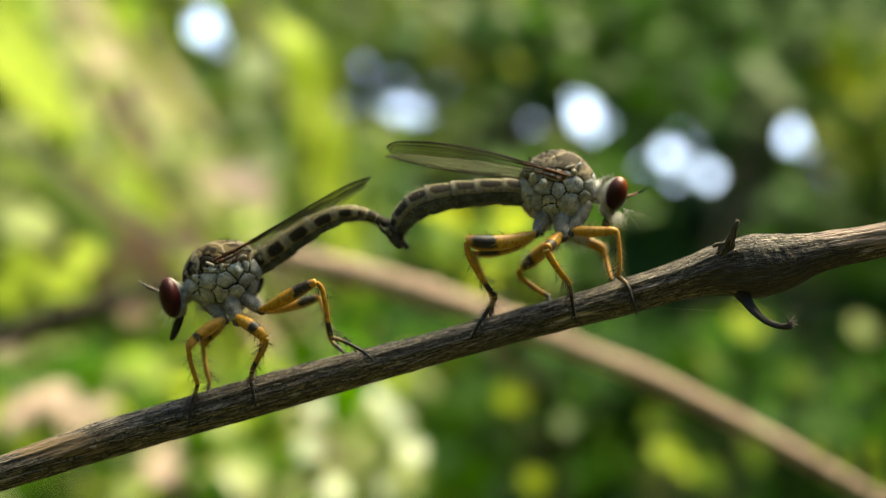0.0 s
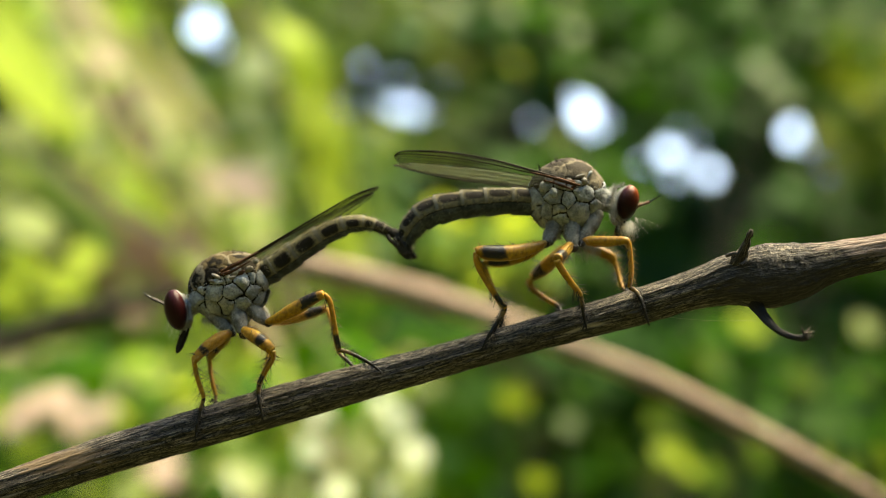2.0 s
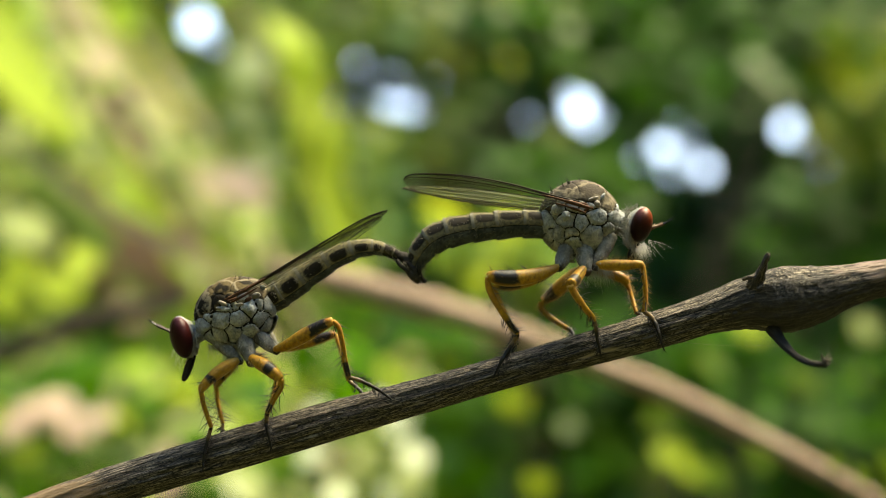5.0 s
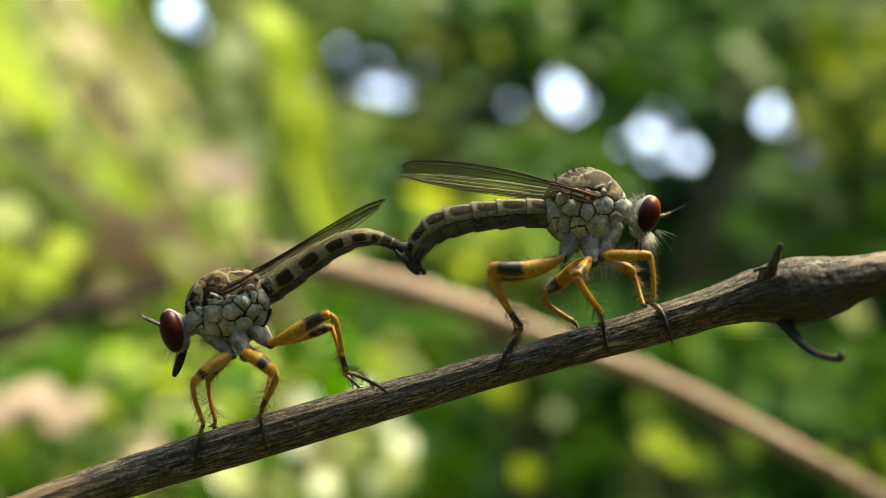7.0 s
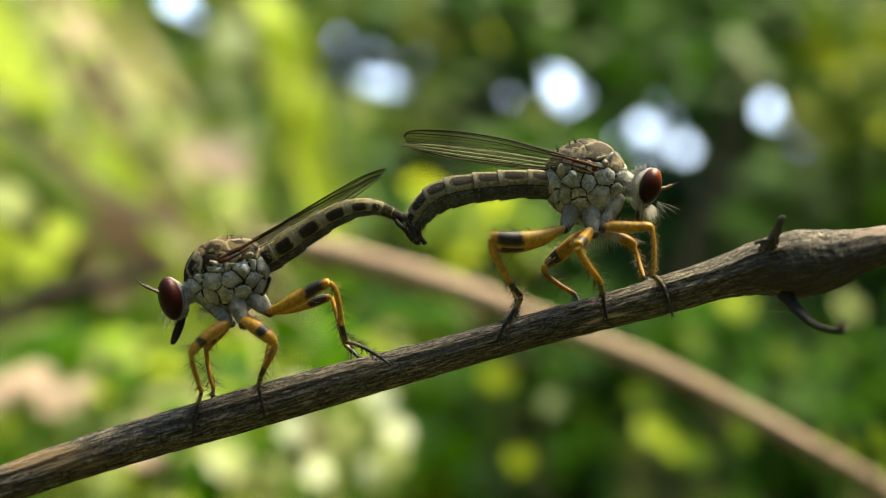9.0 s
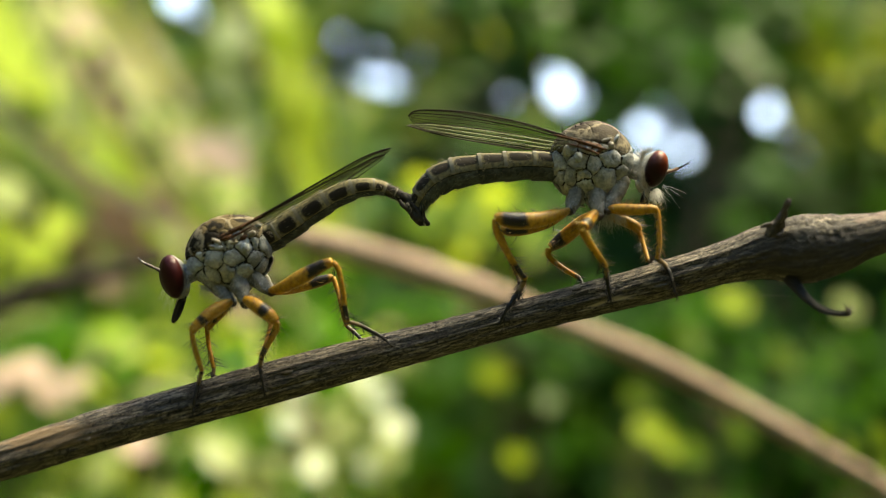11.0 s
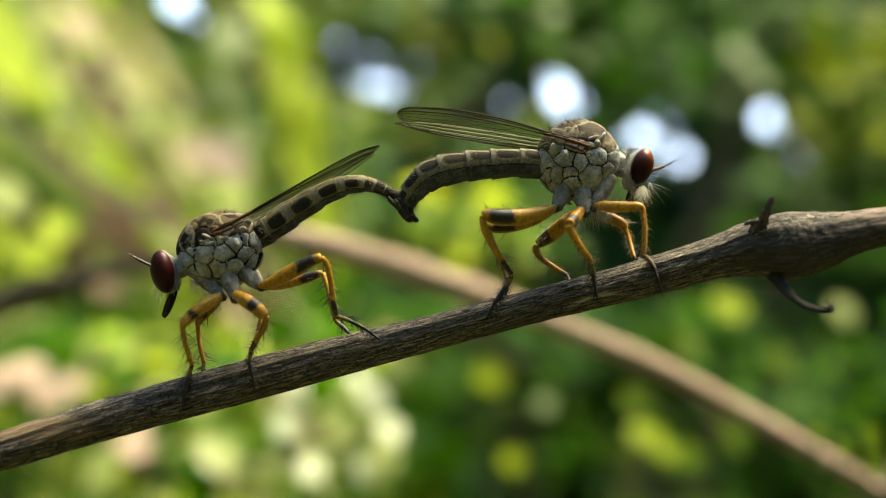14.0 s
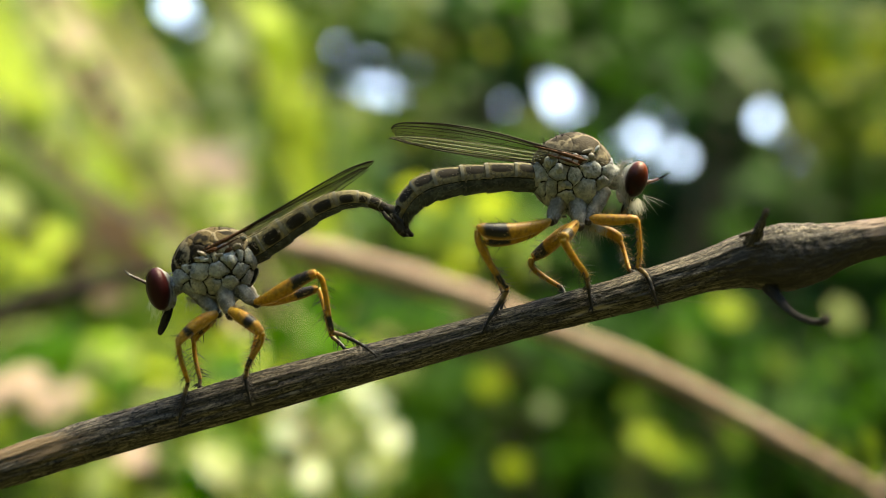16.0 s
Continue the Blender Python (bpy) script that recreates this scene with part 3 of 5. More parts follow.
def leg(fly, femur, tibia, tarsus, seed, skin=None, shin=None, foot=None, spines=16, long=19):
    """One leg: thigh with its shin, jointed foot, claws and bristles."""
    rng = random.Random(seed)
    femur, tibia, tarsus = ([(*q[:3], q[3] * k) for q in rows] for rows, k in ((femur, 0.86), (tibia, 0.68), (tarsus, 0.66)))
    spines = int(spines * 1.15)
    top = part("leg", rows_tube(femur, 26, 16, uv="unit"), skin or AMBER, fly)
    part("shin", rows_tube(tibia, 24, 12), shin or AMBER, top)
    part("foot", rows_tube(tarsus, 34, 10, lump=lambda a, b: 0.80 + 0.32 * abs(math.sin(a * 5 * math.pi)) ** 0.6), foot or TAN_FOOT, top, "tan and black jointed foot")
    hairs = []
    for rows, count, size in ((femur, spines // 2, 0.75), (tibia, spines, 1.0), (tarsus, 2 * spines + 12, 0.55)):
        s = spline(rows, 40)
        for _ in range(count):
            i = rng.randrange(6, 38)
            here, ahead = at(*s[i][:3]), at(*s[i + 1][:3])
            way = (ahead - here).normalized()
            th = rng.uniform(0, 6.28)
            out = Vector((math.cos(th), 0.55 * math.sin(th + 1), math.sin(th)))
            out = (out - way * out.dot(way)).normalized()
            hairs.append(spike(here + out * s[i][3] * STEP * 0.9, out + way * rng.uniform(0.2, 0.9), long * size * rng.uniform(0.7, 1.6) * STEP, 0.9 * STEP, way * 0.25))
    down = []
    for rows, count in ((femur, 150), (tibia, 110)):
        s = spline(rows, 40)
        for _ in range(count):
            i = rng.randrange(1, 38)
            here, ahead = at(*s[i][:3]), at(*s[i + 1][:3])
            way = (ahead - here).normalized()
            th = rng.uniform(0, 6.28)
            out = Vector((math.cos(th), math.sin(th), math.cos(th * 2.3)))
            out = (out - way * out.dot(way)).normalized()
            down.append(spike(here + out * s[i][3] * STEP * 0.95, out + way * 0.8, rng.uniform(6, 17) * STEP, 0.24 * STEP))
    end = at(*tarsus[-1][:3])
    way = (end - at(*tarsus[-2][:3])).normalized()
    for sgn in (-1, 1):
        hairs.append(spike(end, way + Vector((0.5 * sgn, -0.3, 0)), 7 * STEP, 1.5 * STEP, Vector((0, 0.3, -0.5))))
    part("bristles", joined(hairs), BLACK_HAIR, top, "black bristles")
    part("down", joined(down), GOLD_HAIR, top, "short golden down")
    return top


def abdomen(fly, rows, cuts, seed, skin, dark, flare, low):
    """Overlapping ringed segments, each a back plate over a belly plate; low: how far the back plate reaches down the flank."""
    rng = random.Random(seed)
    s = spline(rows, 400)
    for i, (a, b) in enumerate(zip(cuts, cuts[1:])):
        t = np.linspace(a, b + 0.012, 18)
        q = np.array([[np.interp(x, np.linspace(0, 1, 400), s[:, k]) for k in range(4)] for x in t])
        x = np.linspace(0, 1, 18)
        grow = 1.05 - flare + flare * x ** 1.2 - 0.04 * np.clip((x - 0.92) / 0.08, 0, 1)
        r = q[:, 3] * grow * STEP
        c = [at(*z[:3]) for z in q]
        wob = lambda p, g: 1 + 0.015 * noise.noise((p * 5 + i * 7, math.cos(g * 6.28) * 2, math.sin(g * 6.28) * 2))
        part("back_ring", tube(c, r * 1.08, r, 40, arc=(-low, 0.5 + low), lump=wob), TAIL_RING if i >= dark else skin, fly)
        part("belly_ring", tube(c, r * 1.02, r * 0.98, 24, arc=(0.509 + low, 0.991 - low), lump=wob), GENITAL if i >= dark else STERNITE, fly)
        edge = slice(15, 18)
        part("ring_edge", tube(c[edge], r[edge] * 1.10, r[edge] * 1.02, 40, arc=(0.01 - low, 0.49 + low), lump=wob), RING_EDGE, fly)
    part("side_membrane", tube([at(*z[:3]) for z in s[4:396:4]], s[4:396:4, 3] * 0.9 * STEP, s[4:396:4, 3] * 0.86 * STEP, 24), MEMBRANE, fly, "dark skin between the plates")
    hairs = []
    for _ in range(720):
        i = rng.randrange(8, 392)
        here, nxt = at(*s[i][:3]), at(*s[i + 1][:3])
        way = (nxt - here).normalized()
        th = rng.uniform(0, 6.28)
        side = Vector((0, 1, 0))
        up = side.cross(way).normalized()
        out = side * math.cos(th) + up * math.sin(th)
        hairs.append(spike(here + out * s[i][3] * STEP * 0.98, out + way * 0.7, rng.uniform(3, 11) * STEP, 0.33 * STEP, way * 0.2))
    part("fringe", joined(hairs), DULL_HAIR, fly, "short pale hairs")
    tufts = []
    for x in cuts[1:-2]:
        i = int(x * 399)
        here, way = at(*s[i][:3]), (at(*s[i + 1][:3]) - at(*s[i][:3])).normalized()
        up = Vector((0, 1, 0)).cross(way).normalized()
        up = up if up.z > 0 else -up
        for _ in range(12):
            th = rng.gauss(0.05, 0.16)
            out = Vector((0, -1, 0)) * math.cos(th) + up * math.sin(th)
            tufts.append(spike(here + out * s[i][3] * STEP * 1.04 - way * rng.uniform(0, 6) * STEP, out * 0.5 + up * rng.uniform(0.2, 1.0) - way * 0.4, rng.uniform(5, 11) * STEP, 0.5 * STEP))
    part("joint_tufts", joined(tufts), DULL_HAIR, fly, "pale hair tufts at the joints")


def wing(fly, lead, trail, near):
    """A long clear wing: film between its edges, creased along the veins, and the veins as raised ribs."""
    n, m = 60, 18
    a, b = spline(lead, n), spline(trail, n)
    verts, faces = [], []

    def spot(i, x):
        p = a[i] * (1 - x) + b[i] * x
        return at(p[0], p[1], p[2] + 0.05 * math.sin(x * 21) * min(1, i / 10) * min(1, (n - i) / 12))

    for i in range(n):
        for j in range(m + 1):
            verts.append(spot(i, j / m))
    for i in range(n - 1):
        for j in range(m):
            k = i * (m + 1) + j
            faces.append((k, k + 1, k + m + 2, k + m + 1))
    film = part("wing", (verts, faces, None), WING, fly, "clear smoky wing")

    def vein(path, r):
        c = [spot(min(int(i), n - 1), x) for i, x in path]
        rr = np.linspace(r, r * 0.65, len(c)) * (0.74 if near else 0.60) * STEP
        return tube(c, rr, rr, 6)

    ribs = []
    for x, start, end, drift, r in ((0.0, 0, 59, 0.0, 2.4), (0.09, 0, 45, -0.09, 1.5), (0.20, 2, 58, -0.10, 1.7), (0.27, 22, 58, 0.0, 0.8), (0.40, 4, 57, 0.06, 0.8), (0.52, 20, 55, 0.12, 0.6),
                                    (0.62, 6, 54, 0.14, 0.8), (0.78, 5, 44, 0.18, 0.6), (1.0, 0, 59, 0.0, 1.1)):
        ribs.append(([(i, min(max(x + drift * ((i - start) / (end - start)) ** 2, 0), 1)) for i in range(start, end + 1)], r))
    for i, x0, x1 in ((18, 0.17, 0.40), (27, 0.40, 0.54), (33, 0.42, 0.66), (40, 0.44, 0.60), (44, 0.62, 0.74), (24, 0.62, 0.82), (49, 0.27, 0.44), (12, 0.09, 0.20), (20, 0.80, 1.0), (36, 0.66, 0.88), (52, 0.44, 0.72), (46, 0.46, 0.62)):
        ribs.append(([(i + 3 * t, x0 + (x1 - x0) * t) for t in (0, 0.33, 0.66, 1)], 0.75))
    for path, r in ribs:
        part("vein", vein(path, r), VEIN, film)


def hair_tuft(name, fly, roots, aim, spread, size, r, count, material, seed, label, droop=(0, 0, -0.3)):
    """Hairs from random places between given roots (u, v, d)."""
    rng = random.Random(seed)
    out = []
    for _ in range(count):
        p, q = rng.choice(roots), rng.choice(roots)
        k = rng.random()
        root = at(*[x * k + y * (1 - k) for x, y in zip(p, q)])
        way = Vector(aim) + Vector([rng.gauss(0, spread) for _ in range(3)])
        out.append(spike(root, way, size * rng.uniform(0.5, 1.2) * STEP, r * STEP, Vector(droop) * rng.uniform(0.2, 1.2)))
    return part(name, joined(out), material, fly, label)


def coxa(fly, a, b, r):
    """A hip piece: a plump drop from a to b."""
    mid = [(x + y) / 2 for x, y in zip(a, b)]
    part("hip", rows_tube([(*a, r * 0.45), (*[x + (y - x) * 0.12 for x, y in zip(a, b)], r * 0.95), (*mid, r * 0.92), (*[x + (y - x) * 0.85 for x, y in zip(a, b)], r * 0.66), (*b, r * 0.4)], 26, 24,
         lump=lambda p, g: 1 + 0.09 * noise.noise((p * 5 + a[0], math.cos(g * 6.28) * 1.6, math.sin(g * 6.28) * 1.6)) + 0.05 * noise.noise((p * 17 + a[0], math.cos(g * 6.28) * 5, math.sin(g * 6.28) * 5)) + 0.03 * math.sin(p * 26 + 2 * math.cos(g * 6.28) + a[0])), HIP_SKIN, fly)
    end = at(*b)
    part("hip_joint", ball(end, ((1, 0, 0), (0, 1, 0), (0, 0, 1)), (r * 0.55 * STEP, r * 0.5 * STEP, r * 0.5 * STEP), 3, lump=lambda d: 1 + 0.25 * noise.noise(d * 2.5 + end * 900)), HIP_JOINT, fly)
    gen, fur = random.Random(int(a[0])), []
    for _ in range(46):
        t, th = gen.uniform(0.15, 0.95), gen.uniform(0, 6.28)
        p = at(*[x + (y - x) * t for x, y in zip(a, b)])
        out = Vector((math.cos(th), -abs(math.sin(th)), 0.2 * math.sin(3 * th)))
        fur.append(spike(p + out * r * 0.85 * STEP, out + Vector((0, 0, -0.8)), gen.uniform(5, 13) * STEP, 0.24 * STEP))
    part("hip_down", joined(fur), GREY_HAIR, fly, "short pale down")


def head(fly, centre, forward, size, eye_at, eye_size, eye_mat, far_d):
    """Head capsule with a pale rim and a large eye on either side."""
    f, u, side = frame_of(forward)
    part("head", ball(at(*centre), (f, u, side), [r * STEP for r in size], 4), PLEURA, fly, "pale grey dusted head")
    for d, sgn in ((eye_at[2], 1), (far_d, -1)):
        e = at(eye_at[0], eye_at[1], d)
        ax = (f + side * 0.28 * sgn, u, side * sgn - f * 0.28)
        part("eye", ball(e, ax, [r * STEP for r in eye_size], 4), eye_mat, fly, "glossy faceted eye")
        part("eye_rim", ball(e - f * 1.5 * STEP - side * sgn * 3 * STEP, ax, [r * STEP for r in (eye_size[0] * 0.97, eye_size[1] * 0.99, eye_size[2] * 0.92)], 4), PALE_RIM, fly, "thin white eye rim")


def fly_near_right():
    fly = tagged(new("robber_fly"), "grey dusted robber fly with orange legs, clear wings, orange-red eyes", "insect", "mating robber flies")
    fly.location = at(990, 520, 0)
    bpy.context.view_layer.update()
    thorax(fly, (986, 336, 1.6), (1, 0.04), (72, 72, 58),
           ((1002, 364, 10), (973, 379, 6), (946, 361, 4), (959, 334, 5), (984, 338, 5), (1014, 328, 8), (1030, 355, 4), (1046, 336, 4), (924, 340, 3), (963, 358, 1),
            (943, 321, 2), (936, 380, 2), (985, 312, 0), (1000, 310, -2), (970, 312, -2), (1030, 385, 4), (955, 398, 3), (990, 400, 3), (930, 360, 0), (1049, 318, 0)),
           ((1003, 279, 22), (1032, 297, 12), (963, 284, 9), (936, 289, 3), (944, 305, 1), (1049, 300, 1)), SCUTUM,
           ((1002, 300, 12, 4, 0.3), (985, 309, 11, 4.5, -0.1), (1010, 309, 6, 9, 0.3), (968, 306, 12, 5, -0.4), (992, 317, 7, 4, 0.6), (972, 318, 7, 4, 0.1), (950, 306, 8, 11, 0.2), (940, 318, 7, 13, 0.1), (1020, 297, 3.5, 11, -0.5), (957, 328, 8, 12, 0.1)))
    for a, b, r in (((970, 366, 0.7), (948, 414, -0.5), 15), ((990, 364, 0.5), (996, 421, -0.9), 16), ((1040, 356, 0.5), (1011, 413, -0.7), 14),
                    ((965, 380, 3.2), (955, 412, 3.2), 16), ((1010, 380, 3.2), (1018, 418, 3.0), 15)):
        coxa(fly, a, b, r)
    abdomen(fly, ((932, 343, 1.6, 26), (885, 340, 1.6, 25), (840, 343, 1.6, 25.5), (800, 347, 1.6, 26), (757, 356, 1.6, 27), (730, 370, 1.7, 25.5), (712, 390, 1.8, 21), (702, 411, 1.9, 16), (703, 428, 2.0, 11)),
            (0.0, 0.105, 0.235, 0.36, 0.485, 0.615, 0.76, 0.885, 0.99), 4, TERGITE, 7, 0.13, 0.01)
    part("tail_tip", joined([rows_tube([(705, 424, 2, 9), (712, 432, 2, 7), (718, 436, 2, 5), (723, 437, 2, 2.5)], 12), rows_tube([(698, 412, 1.2, 7), (700, 427, 1.0, 8), (708, 438, 1.4, 4)], 12)]), GENITAL, fly, "blackish tail tip")
    head(fly, (1079, 350, 1.6), (1, 0.28), (17, 35, 46), (1091, 343, 0.2), (18.5, 31, 24), EYE_ORANGE, 3.0)
    part("neck", rows_tube([(1040, 335, 1.6, 24), (1060, 343, 1.6, 19), (1078, 349, 1.6, 16)], 12), PLEURA, fly)
    part("proboscis", rows_tube([(1082, 372, 1.2, 7), (1075, 388, 0.8, 7), (1071, 402, 0.6, 6), (1073, 413, 0.6, 3)], 16), BLACK_HORN, fly, "short black beak")
    for d, dv in ((0.9, 0), (1.9, -0.7)):
        ant = part("antenna", rows_tube([(1106, 351 + dv, d, 2.6), (1114, 347 + dv, d, 2.8), (1119, 346 + dv, d, 2.0), (1127, 343 + dv, d, 2.4), (1130, 342 + dv, d - 0.1, 1.6)], 20, 8), AMBER_FOOT, fly, "short amber antenna")
        part("bristle_tip", rows_tube([(1129, 342 + dv, d - 0.1, 1.6), (1136, 339 + dv, d - 0.1, 1.0), (1150, 331 + dv * 3, d - 0.2, 0.4)], 12, 6), BLACK_HORN, ant, "thin black tip")
    hair_tuft("beard", fly, ((1074, 377, 0.4), (1082, 383, 0.6), (1092, 382, 1.0), (1098, 376, 1.4), (1088, 380, 1.8), (1096, 374, 2.4)), (0.15, -0.3, -1), 0.25, 26, 0.32, 210, WHITE_HAIR, 5, "white face beard", (0.15, 0, -0.1))
    hair_tuft("whiskers", fly, ((1104, 368, 0.8), (1106, 372, 1.6), (1103, 376, 2.4)), (0.75, -0.2, -0.6), 0.28, 40, 0.24, 6, WHITE_HAIR, 6, "long white whiskers", (0.1, 0, -0.4))
    hair_tuft("head_fringe", fly, ((1072, 318, 0.2), (1066, 330, -0.2), (1064, 350, -0.4), (1068, 370, -0.2), (1080, 385, 0.2)), (-0.5, -0.6, 0.1), 0.4, 17, 0.4, 420, GREY_HAIR, 7, "white hair behind the eye", (-0.2, 0, 0.1))
    hair_tuft("crest", fly, ((1068, 322, 0.6), (1078, 316, 1.0), (1086, 315, 1.6)), (-0.3, -0.2, 1), 0.3, 13, 0.4, 60, GREY_HAIR, 8, "white hair on the crown")
    wing(fly, ((985, 301, -0.6), (940, 290, -0.6), (860, 268, -0.5), (780, 254, -0.2), (715, 251, 0.1), (692, 254, 0.2), (684, 261, 0.3)),
         ((985, 304, -0.5), (950, 314, 0.3), (880, 314, 0.9), (800, 303, 1.1), (735, 290, 0.9), (700, 278, 0.7), (685, 264, 0.35)), True)
    wing(fly, ((990, 310, 3.0), (950, 316, 2.8), (924, 317, 2.6), (854, 309, 2.0), (774, 298, 1.7), (720, 287, 1.7), (692, 279, 1.8), (682, 277, 1.9)),
         ((990, 302, 3.3), (950, 302, 3.3), (924, 298, 3.2), (854, 287, 3.0), (774, 277, 2.6), (720, 273, 2.3), (694, 274, 2.1), (683, 276, 1.95)), False)
    part("wing_root", joined([crumpled([(1008, 312, -1.3, 1.2), (992, 308, -1.4, 2.6), (972, 302, -1.3, 3.0), (950, 296, -1.0, 2.0), (920, 288, -0.6, 0.9)], 1), crumpled([(996, 320, -1.2, 1.0), (980, 314, -1.3, 2.2), (962, 308, -1.1, 1.7), (944, 303, -0.8, 0.9)], 2)]), WING_ROOT, fly, "reddish-brown wing root")
    hair_tuft("back_bristles", fly, ((936, 290, 0.6), (958, 276, 0.6), (985, 270, 0.8), (1010, 272, 1.0), (942, 290, 2.0), (1036, 290, 0.6)), (-0.5, -0.1, 1), 0.35, 25, 0.6, 46, BLACK_HAIR, 9, "black bristles on the back")
    hair_tuft("chest_hair", fly, ((1015, 405, -0.4), (1030, 418, 0.2), (1000, 420, 0.0), (1040, 400, 0.6)), (0.15, -0.3, -1), 0.38, 30, 0.38, 260, GREY_HAIR, 10, "pale hair under the chest")
    leg(fly, ((948, 412, -0.6, 6), (925, 421, -1.0, 12), (890, 429, -1.4, 15.5), (855, 430, -1.7, 16), (833, 427, -1.8, 12), (826, 429, -1.8, 8)),
        ((826, 428, -1.8, 8), (829, 450, -1.7, 8.5), (845, 480, -1.5, 8), (864, 510, -1.3, 7.5), (877, 526, -1.2, 7)),
        ((877, 526, -1.2, 6), (868, 542, -1.1, 6.5), (858, 558, -1.2, 6), (847, 574, -1.5, 5), (836, 596, -1.65, 2.5)), 31, SADDLED, TIPPED, None, 18)
    leg(fly, ((950, 415, 3.4, 6), (915, 434, 3.6, 11), (870, 445, 3.8, 13), (840, 446, 3.8, 9)),
        ((838, 446, 3.8, 7), (850, 480, 3.3, 7), (868, 520, 2.5, 6)), ((868, 520, 2.5, 5), (872, 540, 2.0, 5), (868, 562, 1.6, 3)), 32, SADDLED, TIPPED, None, 8)
    leg(fly, ((992, 415, -0.8, 8), (982, 426, -1.6, 11), (973, 436, -2.7, 12), (967, 440, -3.4, 9.5)),
        ((966, 442, -3.4, 9), (975, 458, -3.1, 9), (990, 480, -2.6, 8), (1002, 495, -2.1, 7.5), (1008, 504, -1.8, 6)),
        ((1008, 504, -1.8, 5.5), (1011, 520, -1.5, 5.5), (1013, 538, -1.5, 4.5), (1018, 562, -1.6, 2.5)), 33, SADDLED, AMBER, None, 16)
    leg(fly, ((1000, 415, 2.6, 8), (975, 432, 3.4, 14), (945, 458, 4.0, 15), (923, 474, 4.2, 9)),
        ((920, 476, 4.2, 8), (922, 490, 4.0, 7.5), (942, 507, 3.4, 7), (965, 521, 2.6, 6)), ((964, 520, 2.6, 5.5), (970, 524, 2.2, 5), (974, 534, 1.6, 4), (978, 548, 1.4, 2)), 34, TIPPED, AMBER, None, 14)
    leg(fly, ((1012, 408, -0.6, 8), (1035, 410, -1.0, 11), (1062, 410, -1.3, 10.5), (1085, 409, -1.5, 8), (1092, 413, -1.5, 6)),
        ((1092, 411, -1.5, 6.5), (1095, 440, -1.4, 6.5), (1096, 470, -1.3, 6.5), (1093, 490, -1.2, 6)),
        ((1093, 490, -1.2, 5.5), (1104, 498, -1.1, 6), (1113, 512, -1.3, 5.5), (1119, 530, -1.6, 4.5), (1126, 553, -1.6, 2.5)), 35, AMBER, AMBER, None, 14)
    leg(fly, ((1018, 422, 2.8, 8), (1040, 428, 3.0, 10.5), (1060, 437, 3.1, 10.5), (1068, 446, 3.1, 8)),
        ((1068, 446, 3.1, 6.5), (1075, 468, 2.6, 6), (1082, 494, 1.6, 5.5)), ((1082, 494, 1.6, 5), (1090, 498, 1.2, 4), (1098, 506, 0.8, 2)), 36, AMBER, AMBER, None, 12)
    return fly


